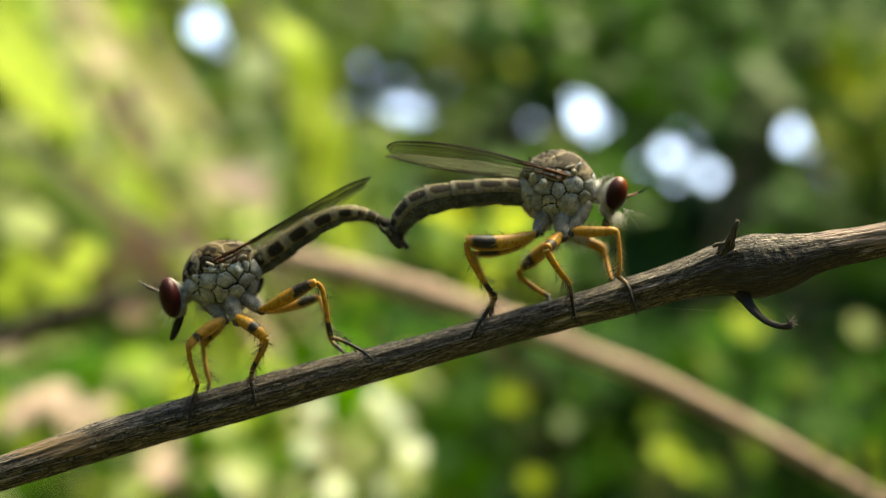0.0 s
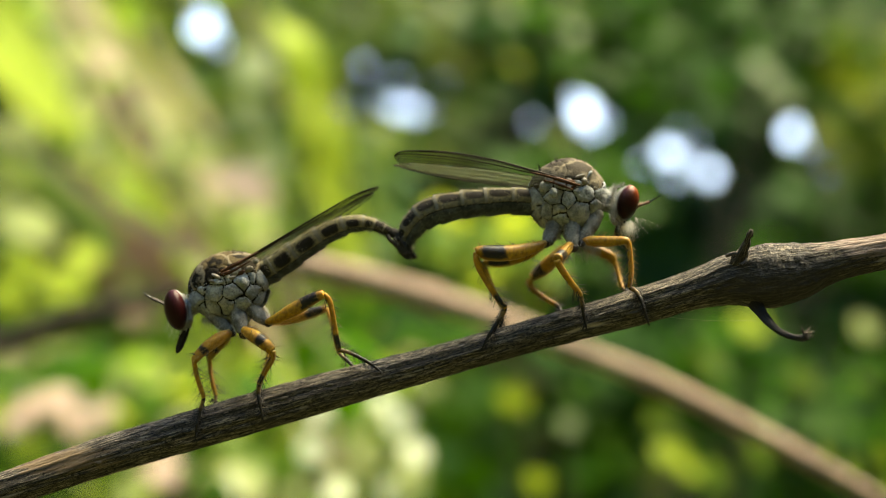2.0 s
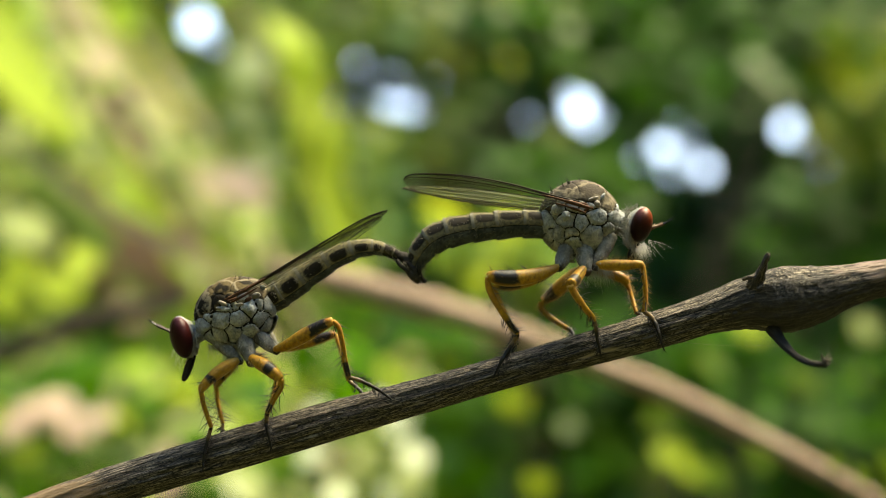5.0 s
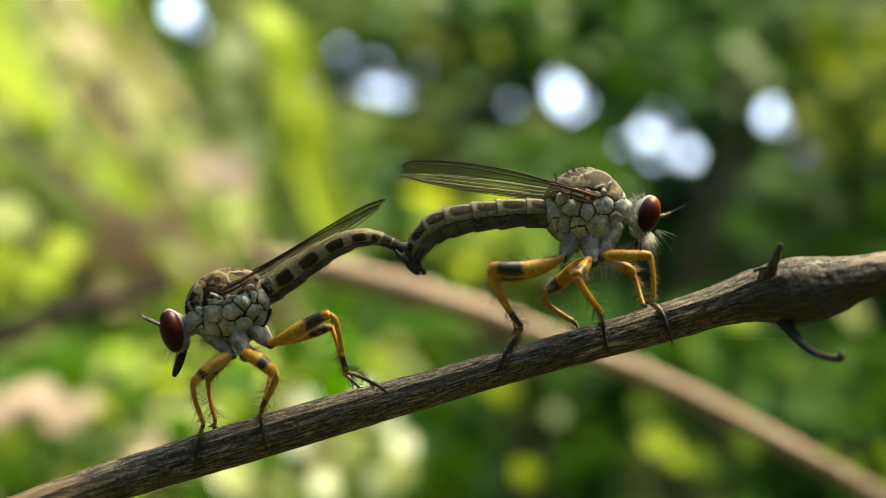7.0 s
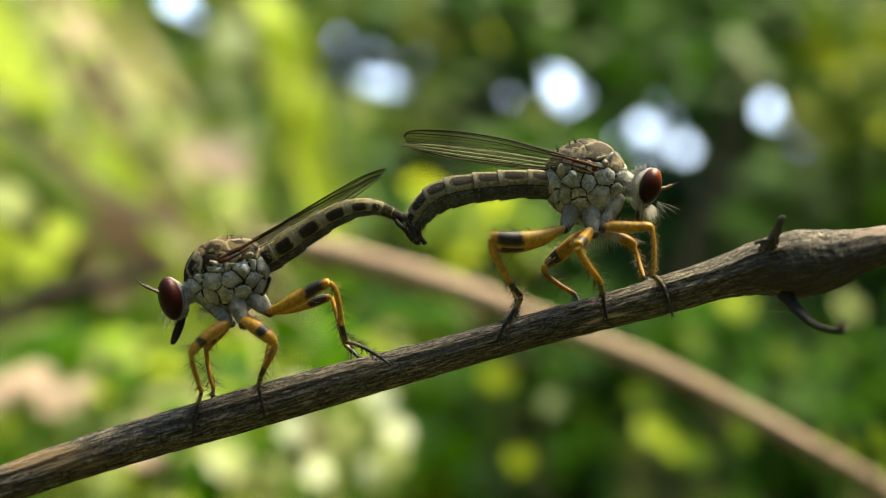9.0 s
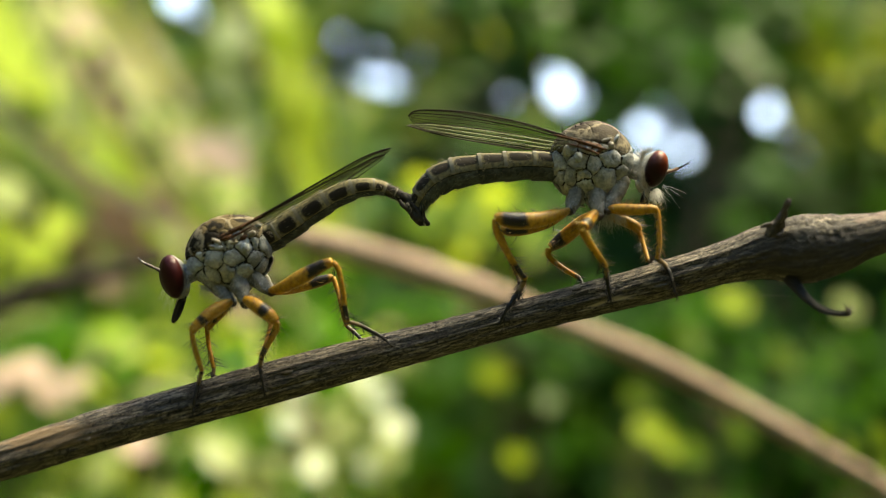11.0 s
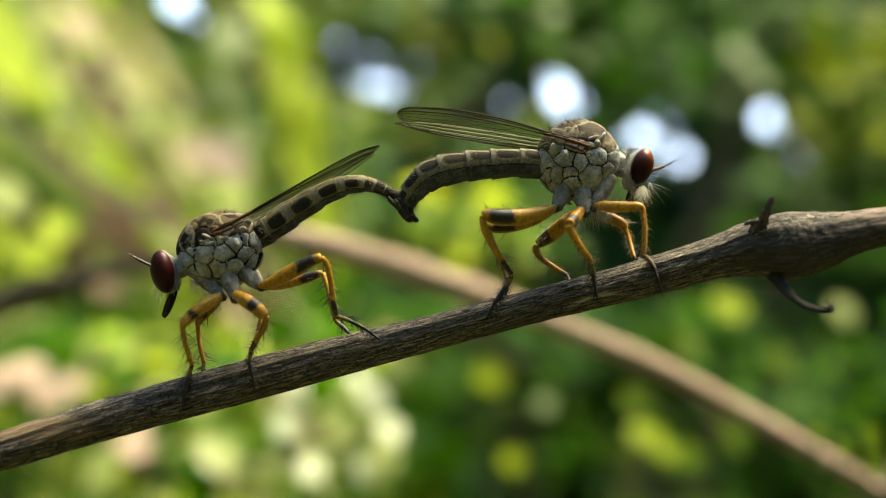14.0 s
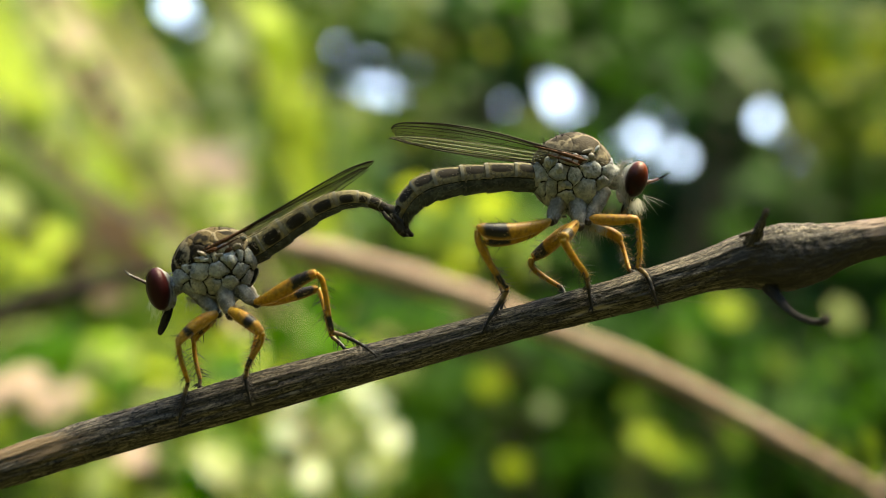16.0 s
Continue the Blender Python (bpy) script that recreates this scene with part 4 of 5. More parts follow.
def fly_near_left():
    fly = tagged(new("robber_fly"), "smaller grey robber fly with amber legs, dark red eyes, mating", "insect", "mating robber flies")
    fly.location = at(400, 700, 0)
    bpy.context.view_layer.update()
    thorax(fly, (396, 489, 1.2), (-0.93, 0.30), (75, 65, 56),
           ((379, 496, 8), (409, 494, 7), (425, 476, 5), (398, 519, 7), (373, 524, 3), (422, 520, 4), (439, 532, 4), (447, 497, 4), (460, 473, 3), (457, 507, 3),
            (344, 510, 4), (355, 527, 3), (379, 476, -1), (392, 474, -2), (404, 472, -1), (398, 546, 3), (375, 546, 3), (442, 470, -1), (415, 458, -2), (350, 490, 2)),
           ((345, 462, 20), (378, 437, 15), (408, 438, 6), (425, 432, 4), (437, 453, 2), (372, 462, 4), (395, 456, 1)), SCUTUM,
           ((383, 468, 10, 4.5, -0.5), (398, 462, 10, 4, 0.4), (410, 470, 8, 4, 0.2), (376, 476, 6, 4, -0.2), (424, 462, 8, 5, 0.5), (436, 456, 9, 7, 0.5), (428, 478, 7, 12, -0.2), (390, 478, 6, 4, 0.3), (444, 444, 7, 6, 0.5)), (412, SCUTUM_DARK))
    for a, b, r in (((352, 520, 0.5), (399, 568, -0.7), 13), ((402, 510, 0.3), (420, 570, -1.1), 16), ((426, 520, 0.5), (463, 551, -0.7), 13.5),
                    ((380, 525, 2.6), (398, 566, 2.4), 13), ((440, 520, 2.6), (464, 550, 2.4), 14)):
        coxa(fly, a, b, r)
    abdomen(fly, ((448, 470, 1.3, 25), (482, 449, 1.4, 25), (520, 423, 1.5, 23), (560, 398, 1.6, 20.5), (600, 381, 1.7, 17.5), (632, 378, 1.8, 14), (656, 384, 1.8, 10.5), (682, 397, 1.9, 9)),
            (0.0, 0.10, 0.245, 0.40, 0.55, 0.70, 0.81, 0.90, 0.985), 14, TERGITE_BOLD, 6, 0.13, 0.075)
    part("claspers", joined([rows_tube([(674, 391, 1.7, 7), (686, 398, 1.6, 8), (694, 409, 1.6, 8), (698, 424, 1.6, 8), (706, 434, 1.7, 5), (715, 438, 1.8, 2)], 40, 24, lump=lambda a, b: 1 + 0.28 * noise.noise((a * 9, math.cos(b * 6.28) * 1.5, math.sin(b * 6.28) * 1.5))),
                             rows_tube([(682, 390, 2.4, 5), (694, 396, 2.6, 5), (705, 410, 2.7, 5), (708, 424, 2.6, 3)], 18),
                             rows_tube([(672, 399, 1.3, 3), (677, 407, 1.1, 4), (684, 413, 1.0, 3.5), (690, 422, 1.0, 2)], 12), rows_tube([(690, 404, 0.9, 3), (699, 414, 0.8, 4), (706, 428, 0.9, 3), (712, 433, 1.0, 1)], 16)]), GENITAL, fly, "black gripping tail claspers")
    hair_tuft("tail_hair", fly, ((690, 410, 0.9), (700, 428, 0.9), (712, 436, 1.6), (684, 402, 1.0)), (0.1, -0.4, -0.8), 0.6, 14, 0.3, 90, DULL_HAIR, 22, "short hair on the claspers")
    head(fly, (313, 531, 1.2), (-1, 0.2), (16, 35, 44), (302, 527, -0.1), (19, 36, 23), EYE_RED, 2.6)
    part("neck", rows_tube([(352, 508, 1.2, 22), (334, 520, 1.2, 16), (314, 530, 1.2, 15)], 12), PLEURA, fly)
    part("proboscis", rows_tube([(318, 555, 1.0, 9), (316, 568, 0.7, 8), (311, 584, 0.5, 7), (306, 596, 0.4, 5.5), (303, 602, 0.4, 3)], 20), BLACK_HORN, fly, "black pointed beak")
    for d, dv in ((0.4, 0), (1.7, -1)):
        ant = part("antenna", rows_tube([(290, 522 + dv, d, 2.2), (281, 517 + dv, d, 2.6), (275, 514 + dv, d - 0.1, 1.8), (266, 510 + dv, d - 0.1, 2.5), (259, 507 + dv, d - 0.2, 1.5)], 22, 8), HIP_JOINT, fly, "thin brown antenna")
        part("bristle_tip", rows_tube([(260, 507 + dv, d - 0.2, 1.7), (253, 503 + dv, d - 0.2, 1.2), (246, 497 + dv, d - 0.3, 0.7)], 10, 6), BLACK_HORN, ant, "thin black tip")
    hair_tuft("beard", fly, ((290, 552, 0.6), (286, 546, 1.2), (296, 560, 0.8), (305, 562, 0.5), (312, 560, 0.3)), (-0.25, -0.2, -1), 0.3, 26, 0.22, 34, WHITE_HAIR, 15, "white face beard", (-0.1, 0, -0.1))
    hair_tuft("head_fringe", fly, ((321, 500, 0.2), (326, 520, -0.2), (326, 540, -0.2), (320, 555, 0.2)), (0.5, -0.5, -0.2), 0.4, 14, 0.35, 170, GREY_HAIR, 17, "white hair behind the eye", (0.1, 0, -0.2))
    wing(fly, ((392, 452, -0.8), (430, 434, -0.8), (490, 399, -0.5), (560, 358, 0.0), (610, 330, 0.5), (640, 318, 0.8), (656, 314, 1.0)),
         ((398, 456, -0.7), (440, 446, 0.2), (500, 415, 0.9), (560, 384, 1.2), (605, 353, 1.3), (640, 329, 1.2), (656, 317, 1.05)), True)
    wing(fly, ((405, 448, 3.2), (440, 430, 3.1), (500, 398, 2.8), (560, 366, 2.4), (610, 340, 2.1), (635, 328, 1.9), (648, 325, 1.8)),
         ((410, 452, 3.1), (450, 446, 2.4), (500, 424, 1.8), (560, 392, 1.6), (605, 361, 1.6), (635, 339, 1.7), (648, 329, 1.75)), False)
    part("wing_root", joined([crumpled([(374, 462, -1.3, 1.0), (388, 457, -1.4, 2.5), (404, 449, -1.3, 2.8), (422, 439, -1.1, 1.8), (446, 426, -0.8, 0.9)], 3), crumpled([(386, 467, -1.2, 1.0), (400, 460, -1.3, 2.1), (416, 451, -1.1, 1.5), (432, 442, -0.9, 0.9)], 4)]), WING_ROOT, fly, "reddish-brown wing root")
    hair_tuft("back_bristles", fly, ((348, 451, 0.4), (372, 438, 0.6), (395, 434, 0.6), (420, 438, 0.5), (400, 436, 1.8)), (0.2, -0.1, 1), 0.35, 26, 0.6, 46, BLACK_HAIR, 19, "black bristles on the back")
    hair_tuft("chest_hair", fly, ((385, 560, -0.6), (400, 562, -0.2), (430, 556, -0.4), (350, 540, 0.2)), (0.1, -0.3, -1), 0.42, 25, 0.38, 200, GREY_HAIR, 20, "pale hair under the chest")
    leg(fly, ((397, 566, -0.8, 7), (380, 575, -1.2, 12), (358, 590, -1.5, 12), (340, 606, -1.7, 9), (333, 616, -1.7, 7)),
        ((333, 614, -1.7, 6.5), (337, 640, -1.6, 6), (344, 662, -1.4, 6), (350, 680, -1.3, 5.5)),
        ((350, 680, -1.3, 5), (346, 694, -1.2, 5), (341, 712, -1.4, 4.5), (337, 730, -1.65, 4), (335, 752, -1.65, 2)), 41, FORE, AMBER, None, 12)
    leg(fly, ((400, 566, 2.4, 7), (385, 582, 2.6, 10), (366, 602, 2.6, 9), (360, 612, 2.6, 7)),
        ((360, 610, 2.6, 6), (363, 640, 2.2, 5.5), (367, 660, 1.8, 5.5), (371, 677, 1.5, 5)), ((371, 677, 1.5, 4.5), (369, 690, 1.2, 4.5), (368, 702, 0.8, 3), (368, 708, 0.5, 2)), 42, FORE, AMBER, None, 16, 20)
    leg(fly, ((420, 562, -1.2, 8), (436, 572, -1.8, 13), (455, 585, -2.2, 13), (469, 599, -2.3, 9)),
        ((470, 598, -2.3, 8), (468, 614, -2.1, 8), (456, 636, -1.7, 7), (446, 656, -1.4, 6)),
        ((446, 656, -1.4, 5.5), (445, 672, -1.2, 5.5), (447, 690, -1.5, 4.5), (452, 716, -1.65, 2.2)), 43, MIDDLE, TIPPED, None, 18)
    leg(fly, ((460, 549, -0.8, 6), (482, 541, -1.2, 11), (512, 524, -1.6, 14), (542, 507, -1.9, 11.5), (560, 500, -2.0, 8)),
        ((560, 500, -2.0, 6.5), (570, 512, -1.9, 6.5), (576, 540, -1.7, 6.5), (581, 575, -1.4, 7.5), (586, 598, -1.2, 7)),
        ((586, 598, -1.2, 5.5), (600, 601, -1.2, 5), (620, 610, -1.2, 4.5), (638, 620, -1.3, 4), (657, 634, -1.5, 2.2)), 44, SADDLED, TIPPED, None, 18)
    leg(fly, ((466, 551, 2.6, 6), (495, 547, 3.0, 9), (530, 537, 3.2, 11), (556, 529, 3.2, 9), (566, 526, 3.2, 6)),
        ((566, 526, 3.2, 6), (574, 550, 2.8, 6), (582, 585, 2.2, 6), (588, 606, 1.8, 5.5)), ((588, 606, 1.8, 5), (600, 616, 1.4, 5), (610, 626, 0.9, 3.5), (618, 634, 0.6, 2)), 45, SADDLED, TIPPED, None, 12)
    leg(fly, ((424, 556, 2.4, 7), (448, 578, 3.0, 9), (465, 598, 3.3, 7)), ((466, 598, 3.3, 6), (457, 632, 2.4, 5), (448, 656, 1.5, 4.5)),
        ((448, 656, 1.5, 4), (448, 674, 1.0, 4), (450, 690, 0.6, 2)), 46, MIDDLE, TIPPED, None, 8)
    return fly


fly_near_right()
fly_near_left()


# ---------------------------------------------------------------- background plants
def cane(rows, material, label, name="dry_stem"):
    """A bare stem: u, v, d and radius in plan steps at the sheet, grown out of the ground."""
    s = spline(rows, 90)
    c = [at(*r[:3]) for r in s]
    rad = [r[3] * STEP * (REACH + r[2] / 1000) / REACH for r in s]
    low = min(c, key=lambda p: p.z)
    thing = tagged(new(name), label, "stem")
    thing.location = low
    bpy.context.view_layer.update()
    part("stalk", tube(c, rad, rad, 14, uv=0.02, lump=lambda a, b: 1 + 0.10 * noise.noise((a * 25, b * 3, 1))), material, thing)
    for k in range(6, 88, 9):
        p, q = Vector(c[k]), Vector(c[k + 1])
        way = (q - p).normalized()
        ring = [p + way * rad[k] * x for x in (-0.5, -0.2, 0.0, 0.2, 0.5)]
        rr = [rad[k] * x for x in (0.9, 1.12, 1.2, 1.12, 0.9)]
        part("joint", tube(ring, rr, rr, 12, uv=0.02), material, thing)
    return thing


def to_ground(u, v, d, rows):
    """Rows that lead a stem from the ground up to its first point."""
    k = STEP * (REACH + d / 1000) / REACH
    v0 = 441 + BASE / k
    return [(u, v0 + 30 / 1, d, rows[0][3] * 1.2), (u, (v0 + v) / 2, d, rows[0][3] * 1.1)] + rows


rows = [(1760, 1018, 112, 16), (1568, 895, 114, 16), (1400, 798, 116, 16), (1180, 682, 118, 17), (960, 593, 120, 19.5), (820, 541, 122, 23), (680, 498, 124, 24), (560, 468, 126, 22), (500, 456, 128, 15), (470, 450, 130, 6)]
cane(to_ground(1900, 1085, 112, rows), CANE, "pale dry cane leaning across behind the twig")
rows = [(-300, 700, 150, 18), (0, 600, 150, 18), (120, 556, 150, 17), (220, 530, 152, 15), (330, 505, 155, 10)]
cane(to_ground(-500, 800, 150, rows), DARK_CANE, "dark brown thin bare stem among the leaves", "brown_stem")


def blade(label, rows, material, seed):
    """A long arching grass blade, folded along its midrib: u, v, d and width in plan steps, from the ground up."""
    u, v, d, w = rows[0]
    k = STEP * (REACH + d / 1000) / REACH
    v0 = 441 + BASE / k
    sp = spline([(u + 260, v0 + 20, d, w * 0.5), (u + 180, (v0 + v) / 2, d, w * 0.8)] + list(rows), 70)
    c = [at(*r[:3]) for r in sp]
    thing = tagged(new("grass_blade"), label, "grass")
    thing.location = c[0]
    bpy.context.view_layer.update()
    out = (SUN_WAY + Vector((0.15 * math.sin(seed), -0.8, 0))).normalized()
    verts, faces = [], []
    for i, q in enumerate(c):
        way = (c[min(i + 1, 69)] - c[max(i - 1, 0)]).normalized()
        across = way.cross(out).normalized()
        r = sp[i][3] * k * 0.5 * (1 + 0.08 * math.sin(i * 0.7 + seed))
        up = across.cross(way).normalized()
        for x, h in ((-1, 0.18), (-0.5, 0.06), (0, -0.05), (0.5, 0.06), (1, 0.18)):
            verts.append(q + across * (r * x) + up * (r * h))
    for i in range(69):
        for j in range(4):
            a = i * 5 + j
            faces.append((a, a + 1, a + 6, a + 5))
    part("blade", (verts, faces, None), material, thing)
    rib = [q - out * (-k * 0.3) for q in c]
    part("midrib", tube(rib, sp[:, 3] * k * 0.05, sp[:, 3] * k * 0.05, 6), material, thing)


for k, (label, rows, material) in enumerate((
        ("thin dry pinkish-brown grass blade", ((720, 990, 640, 22), (570, 770, 640, 24), (440, 560, 640, 26), (330, 390, 640, 26), (235, 240, 640, 26), (150, 90, 640, 24), (80, -60, 640, 18), (20, -200, 640, 6)), DRY_LEAF),
        ("broad straw-coloured grass blade", ((640, 980, 600, 30), (530, 740, 600, 40), (430, 500, 600, 20), (350, 310, 600, 36), (262, 170, 600, 46), (185, 60, 600, 44), (110, -60, 600, 32), (40, -200, 600, 8)), STRAW_LEAF),
        ("straw-coloured grass blade with a faded tip", ((760, 990, 760, 20), (640, 740, 760, 30), (530, 540, 760, 14), (450, 380, 760, 28), (375, 240, 760, 36), (305, 130, 760, 28), (250, 40, 760, 12), (220, -10, 760, 3)), STRAW_LEAF),
        ("thin dry beige grass blade", ((800, 960, 800, 8), (700, 680, 800, 9), (610, 420, 800, 10), (535, 230, 800, 11), (465, 80, 800, 12), (400, -50, 800, 11), (340, -180, 800, 4)), STRAW_LEAF),
        ("broad lime-green grass blade", ((760, 930, 740, 8), (680, 660, 740, 16), (622, 450, 740, 60), (580, 320, 740, 92), (556, 200, 740, 106), (536, 110, 740, 96), (496, 50, 740, 50), (460, 20, 740, 5)), YELLOW_LEAF),
        ("arching bright green grass blade", ((560, 960, 700, 8), (450, 720, 700, 12), (340, 520, 700, 24), (230, 360, 700, 52), (120, 235, 700, 64), (10, 135, 700, 54), (-90, 60, 700, 30), (-180, 0, 700, 5)), YELLOW_LEAF),
        ("arching bright green grass blade", ((480, 940, 780, 8), (390, 680, 780, 12), (290, 460, 780, 26), (180, 280, 780, 54), (80, 130, 780, 60), (0, 10, 780, 50), (-90, -120, 780, 10)), YELLOW_LEAF),
        ("pale green grass blade", ((420, 900, 640, 10), (330, 620, 640, 14), (240, 380, 640, 22), (160, 200, 640, 50), (95, 60, 640, 60), (30, -80, 640, 40), (-10, -180, 640, 6)), PALE_LEAF),
        ("fresh green grass blade", ((700, 930, 860, 20), (620, 660, 860, 34), (540, 480, 860, 44), (460, 360, 860, 44), (370, 270, 860, 30), (300, 210, 860, 8)), FRESH_LEAF),
        ("dull moss-green arching grass blade", ((650, 900, 560, 22), (540, 640, 560, 34), (440, 470, 560, 44), (360, 380, 560, 44), (280, 310, 560, 26), (230, 270, 560, 5)), MOSS_LEAF),
        ("fresh green grass blade", ((470, 900, 520, 20), (340, 640, 520, 34), (220, 470, 520, 42), (100, 330, 520, 40), (-20, 220, 520, 22), (-90, 170, 520, 4)), FRESH_LEAF),
        ("lime-green grass blade with a fine tip", ((560, 960, 900, 24), (470, 640, 900, 36), (400, 420, 900, 46), (330, 250, 900, 50), (250, 110, 900, 44), (180, 0, 900, 26), (130, -80, 900, 5)), LIME_LEAF),
        ("withered reddish-brown grass blade", ((600, 780, 520, 12), (450, 570, 520, 18), (335, 400, 520, 20), (236, 250, 520, 14), (150, 100, 520, 10), (80, -50, 520, 7), (30, -160, 520, 3)), BROWN_LEAF),
        ("withered reddish-brown grass blade", ((470, 680, 600, 14), (330, 500, 600, 20), (200, 380, 600, 28), (70, 290, 600, 30), (-50, 210, 600, 20), (-140, 150, 600, 5)), BROWN_LEAF),
        ("broad bright yellow-green grass blade", ((460, 720, 740, 12), (330, 450, 740, 40), (215, 300, 740, 84), (100, 180, 740, 104), (0, 80, 740, 96), (-100, -10, 740, 50), (-170, -80, 740, 8)), YELLOW_LEAF),
        ("broad moss-green grass blade", ((430, 760, 660, 12), (300, 530, 660, 44), (185, 405, 660, 70), (80, 315, 660, 76), (-20, 235, 660, 56), (-110, 170, 660, 10)), MOSS_LEAF),
        ("brown withered grass blade", ((520, 640, 480, 16), (400, 500, 480, 26), (280, 410, 480, 32), (150, 330, 480, 26), (30, 250, 480, 24), (-90, 160, 480, 14), (-180, 90, 480, 5)), DARK_CANE))):
    blade(label, rows, material, k)


def leaf_template(kind):
    """Half-folded blade with a midrib: length 1 along x."""
    prof = {"oval": (0.0, 0.38, 0.40, 0.0), "long": (0.0, 0.17, 0.16, 0.0), "round": (0.18, 0.50, 0.50, 0.18)}[kind]
    verts, faces = [], []
    for i, w in enumerate(prof):
        x = i / 3
        z = 0.10 * math.sin(x * 3.0) - 0.12 * x * x
        verts += [(x, -w, z + 0.3 * w), (x, 0, z), (x, w, z + 0.3 * w)]
    for i in range(3):
        for j in range(2):
            a = i * 3 + j
            faces.append((a, a + 1, a + 4, a + 3))
    return np.array(verts), np.array(faces)


def leaf_mass(name, places, kind, size, material, parent, seed, hang=0.3, label="", face=None):
    """Many leaves in one mesh; places: world points."""
    rng = np.random.default_rng(seed)
    tv, tf = leaf_template(kind)
    p = np.array(places, float)
    n = len(p)
    yaw, roll = rng.uniform(0, 2 * np.pi, n), rng.normal(0, 0.7, n)
    pitch = rng.normal(-hang, 0.45, n)
    sz = rng.uniform(0.65, 1.25, n) * size
    x = np.stack([np.cos(yaw) * np.cos(pitch), np.sin(yaw) * np.cos(pitch), np.sin(pitch)], 1)
    y0 = np.stack([-np.sin(yaw), np.cos(yaw), np.zeros(n)], 1)
    z0 = np.cross(x, y0)
    y = y0 * np.cos(roll)[:, None] + z0 * np.sin(roll)[:, None]
    z = np.cross(x, y)
    if face is not None:
        z = rng.normal(0, 0.38, (n, 3)) + np.array(tuple(face))
        z /= np.linalg.norm(z, axis=1)[:, None]
        x = x - z * np.sum(x * z, axis=1)[:, None]
        x /= np.linalg.norm(x, axis=1)[:, None]
        y = np.cross(z, x)
    v = (p[:, None] + sz[:, None, None] * (tv[None, :, 0:1] * x[:, None] + tv[None, :, 1:2] * y[:, None] + tv[None, :, 2:3] * z[:, None])).reshape(-1, 3)
    f = (np.arange(n)[:, None, None] * len(tv) + tf[None]).reshape(-1, 4)
    me = bpy.data.meshes.new(name)
    me.vertices.add(len(v))
    me.vertices.foreach_set("co", v.astype(np.float32).ravel())
    me.loops.add(f.size)
    me.loops.foreach_set("vertex_index", f.astype(np.int32).ravel())
    me.polygons.add(len(f))
    me.polygons.foreach_set("loop_start", np.arange(0, f.size, 4, dtype=np.int32))
    me.update(calc_edges=True)
    me.polygons.foreach_set("use_smooth", [True] * len(f))
    me.materials.append(material)
    ob = new(name, me)
    ob.parent = parent
    ob.matrix_parent_inverse = parent.matrix_world.inverted()
    return tagged(ob, label, kind="stuff")


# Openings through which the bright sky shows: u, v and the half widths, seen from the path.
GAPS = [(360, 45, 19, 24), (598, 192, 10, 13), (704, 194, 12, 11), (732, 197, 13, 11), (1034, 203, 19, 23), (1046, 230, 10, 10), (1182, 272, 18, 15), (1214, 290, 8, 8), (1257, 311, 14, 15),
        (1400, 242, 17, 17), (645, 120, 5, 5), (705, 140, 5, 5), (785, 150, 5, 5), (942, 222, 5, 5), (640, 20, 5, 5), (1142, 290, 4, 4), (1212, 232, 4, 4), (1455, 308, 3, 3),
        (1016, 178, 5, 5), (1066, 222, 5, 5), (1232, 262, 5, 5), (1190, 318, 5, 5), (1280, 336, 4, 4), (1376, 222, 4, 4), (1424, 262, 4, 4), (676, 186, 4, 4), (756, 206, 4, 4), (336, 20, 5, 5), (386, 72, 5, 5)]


def clumped(seed, size=150.0, share=0.55):
    """Leaves stand in clumps with thinner growth between."""
    return lambda u, v, rng: 0.5 + 0.9 * noise.noise((u / size, v / size, seed)) > rng.uniform(0.1, 0.9) * (1.6 - share)


def hollow(u, v, rng):
    """Thin growth in two dim hollows of the shrub, denser foliage round them."""
    dim = max(1 - ((u - a) / w) ** 2 - ((v - b) / h) ** 2 for a, b, w, h in ((1320, 350, 120, 220), (930, 190, 80, 130), (1130, 420, 150, 110), (1250, 430, 170, 130)))
    return rng.random() > 0.1 + 1.1 * max(0.0, dim) + 0.35 * noise.noise((u / 170, v / 170, 9.2))


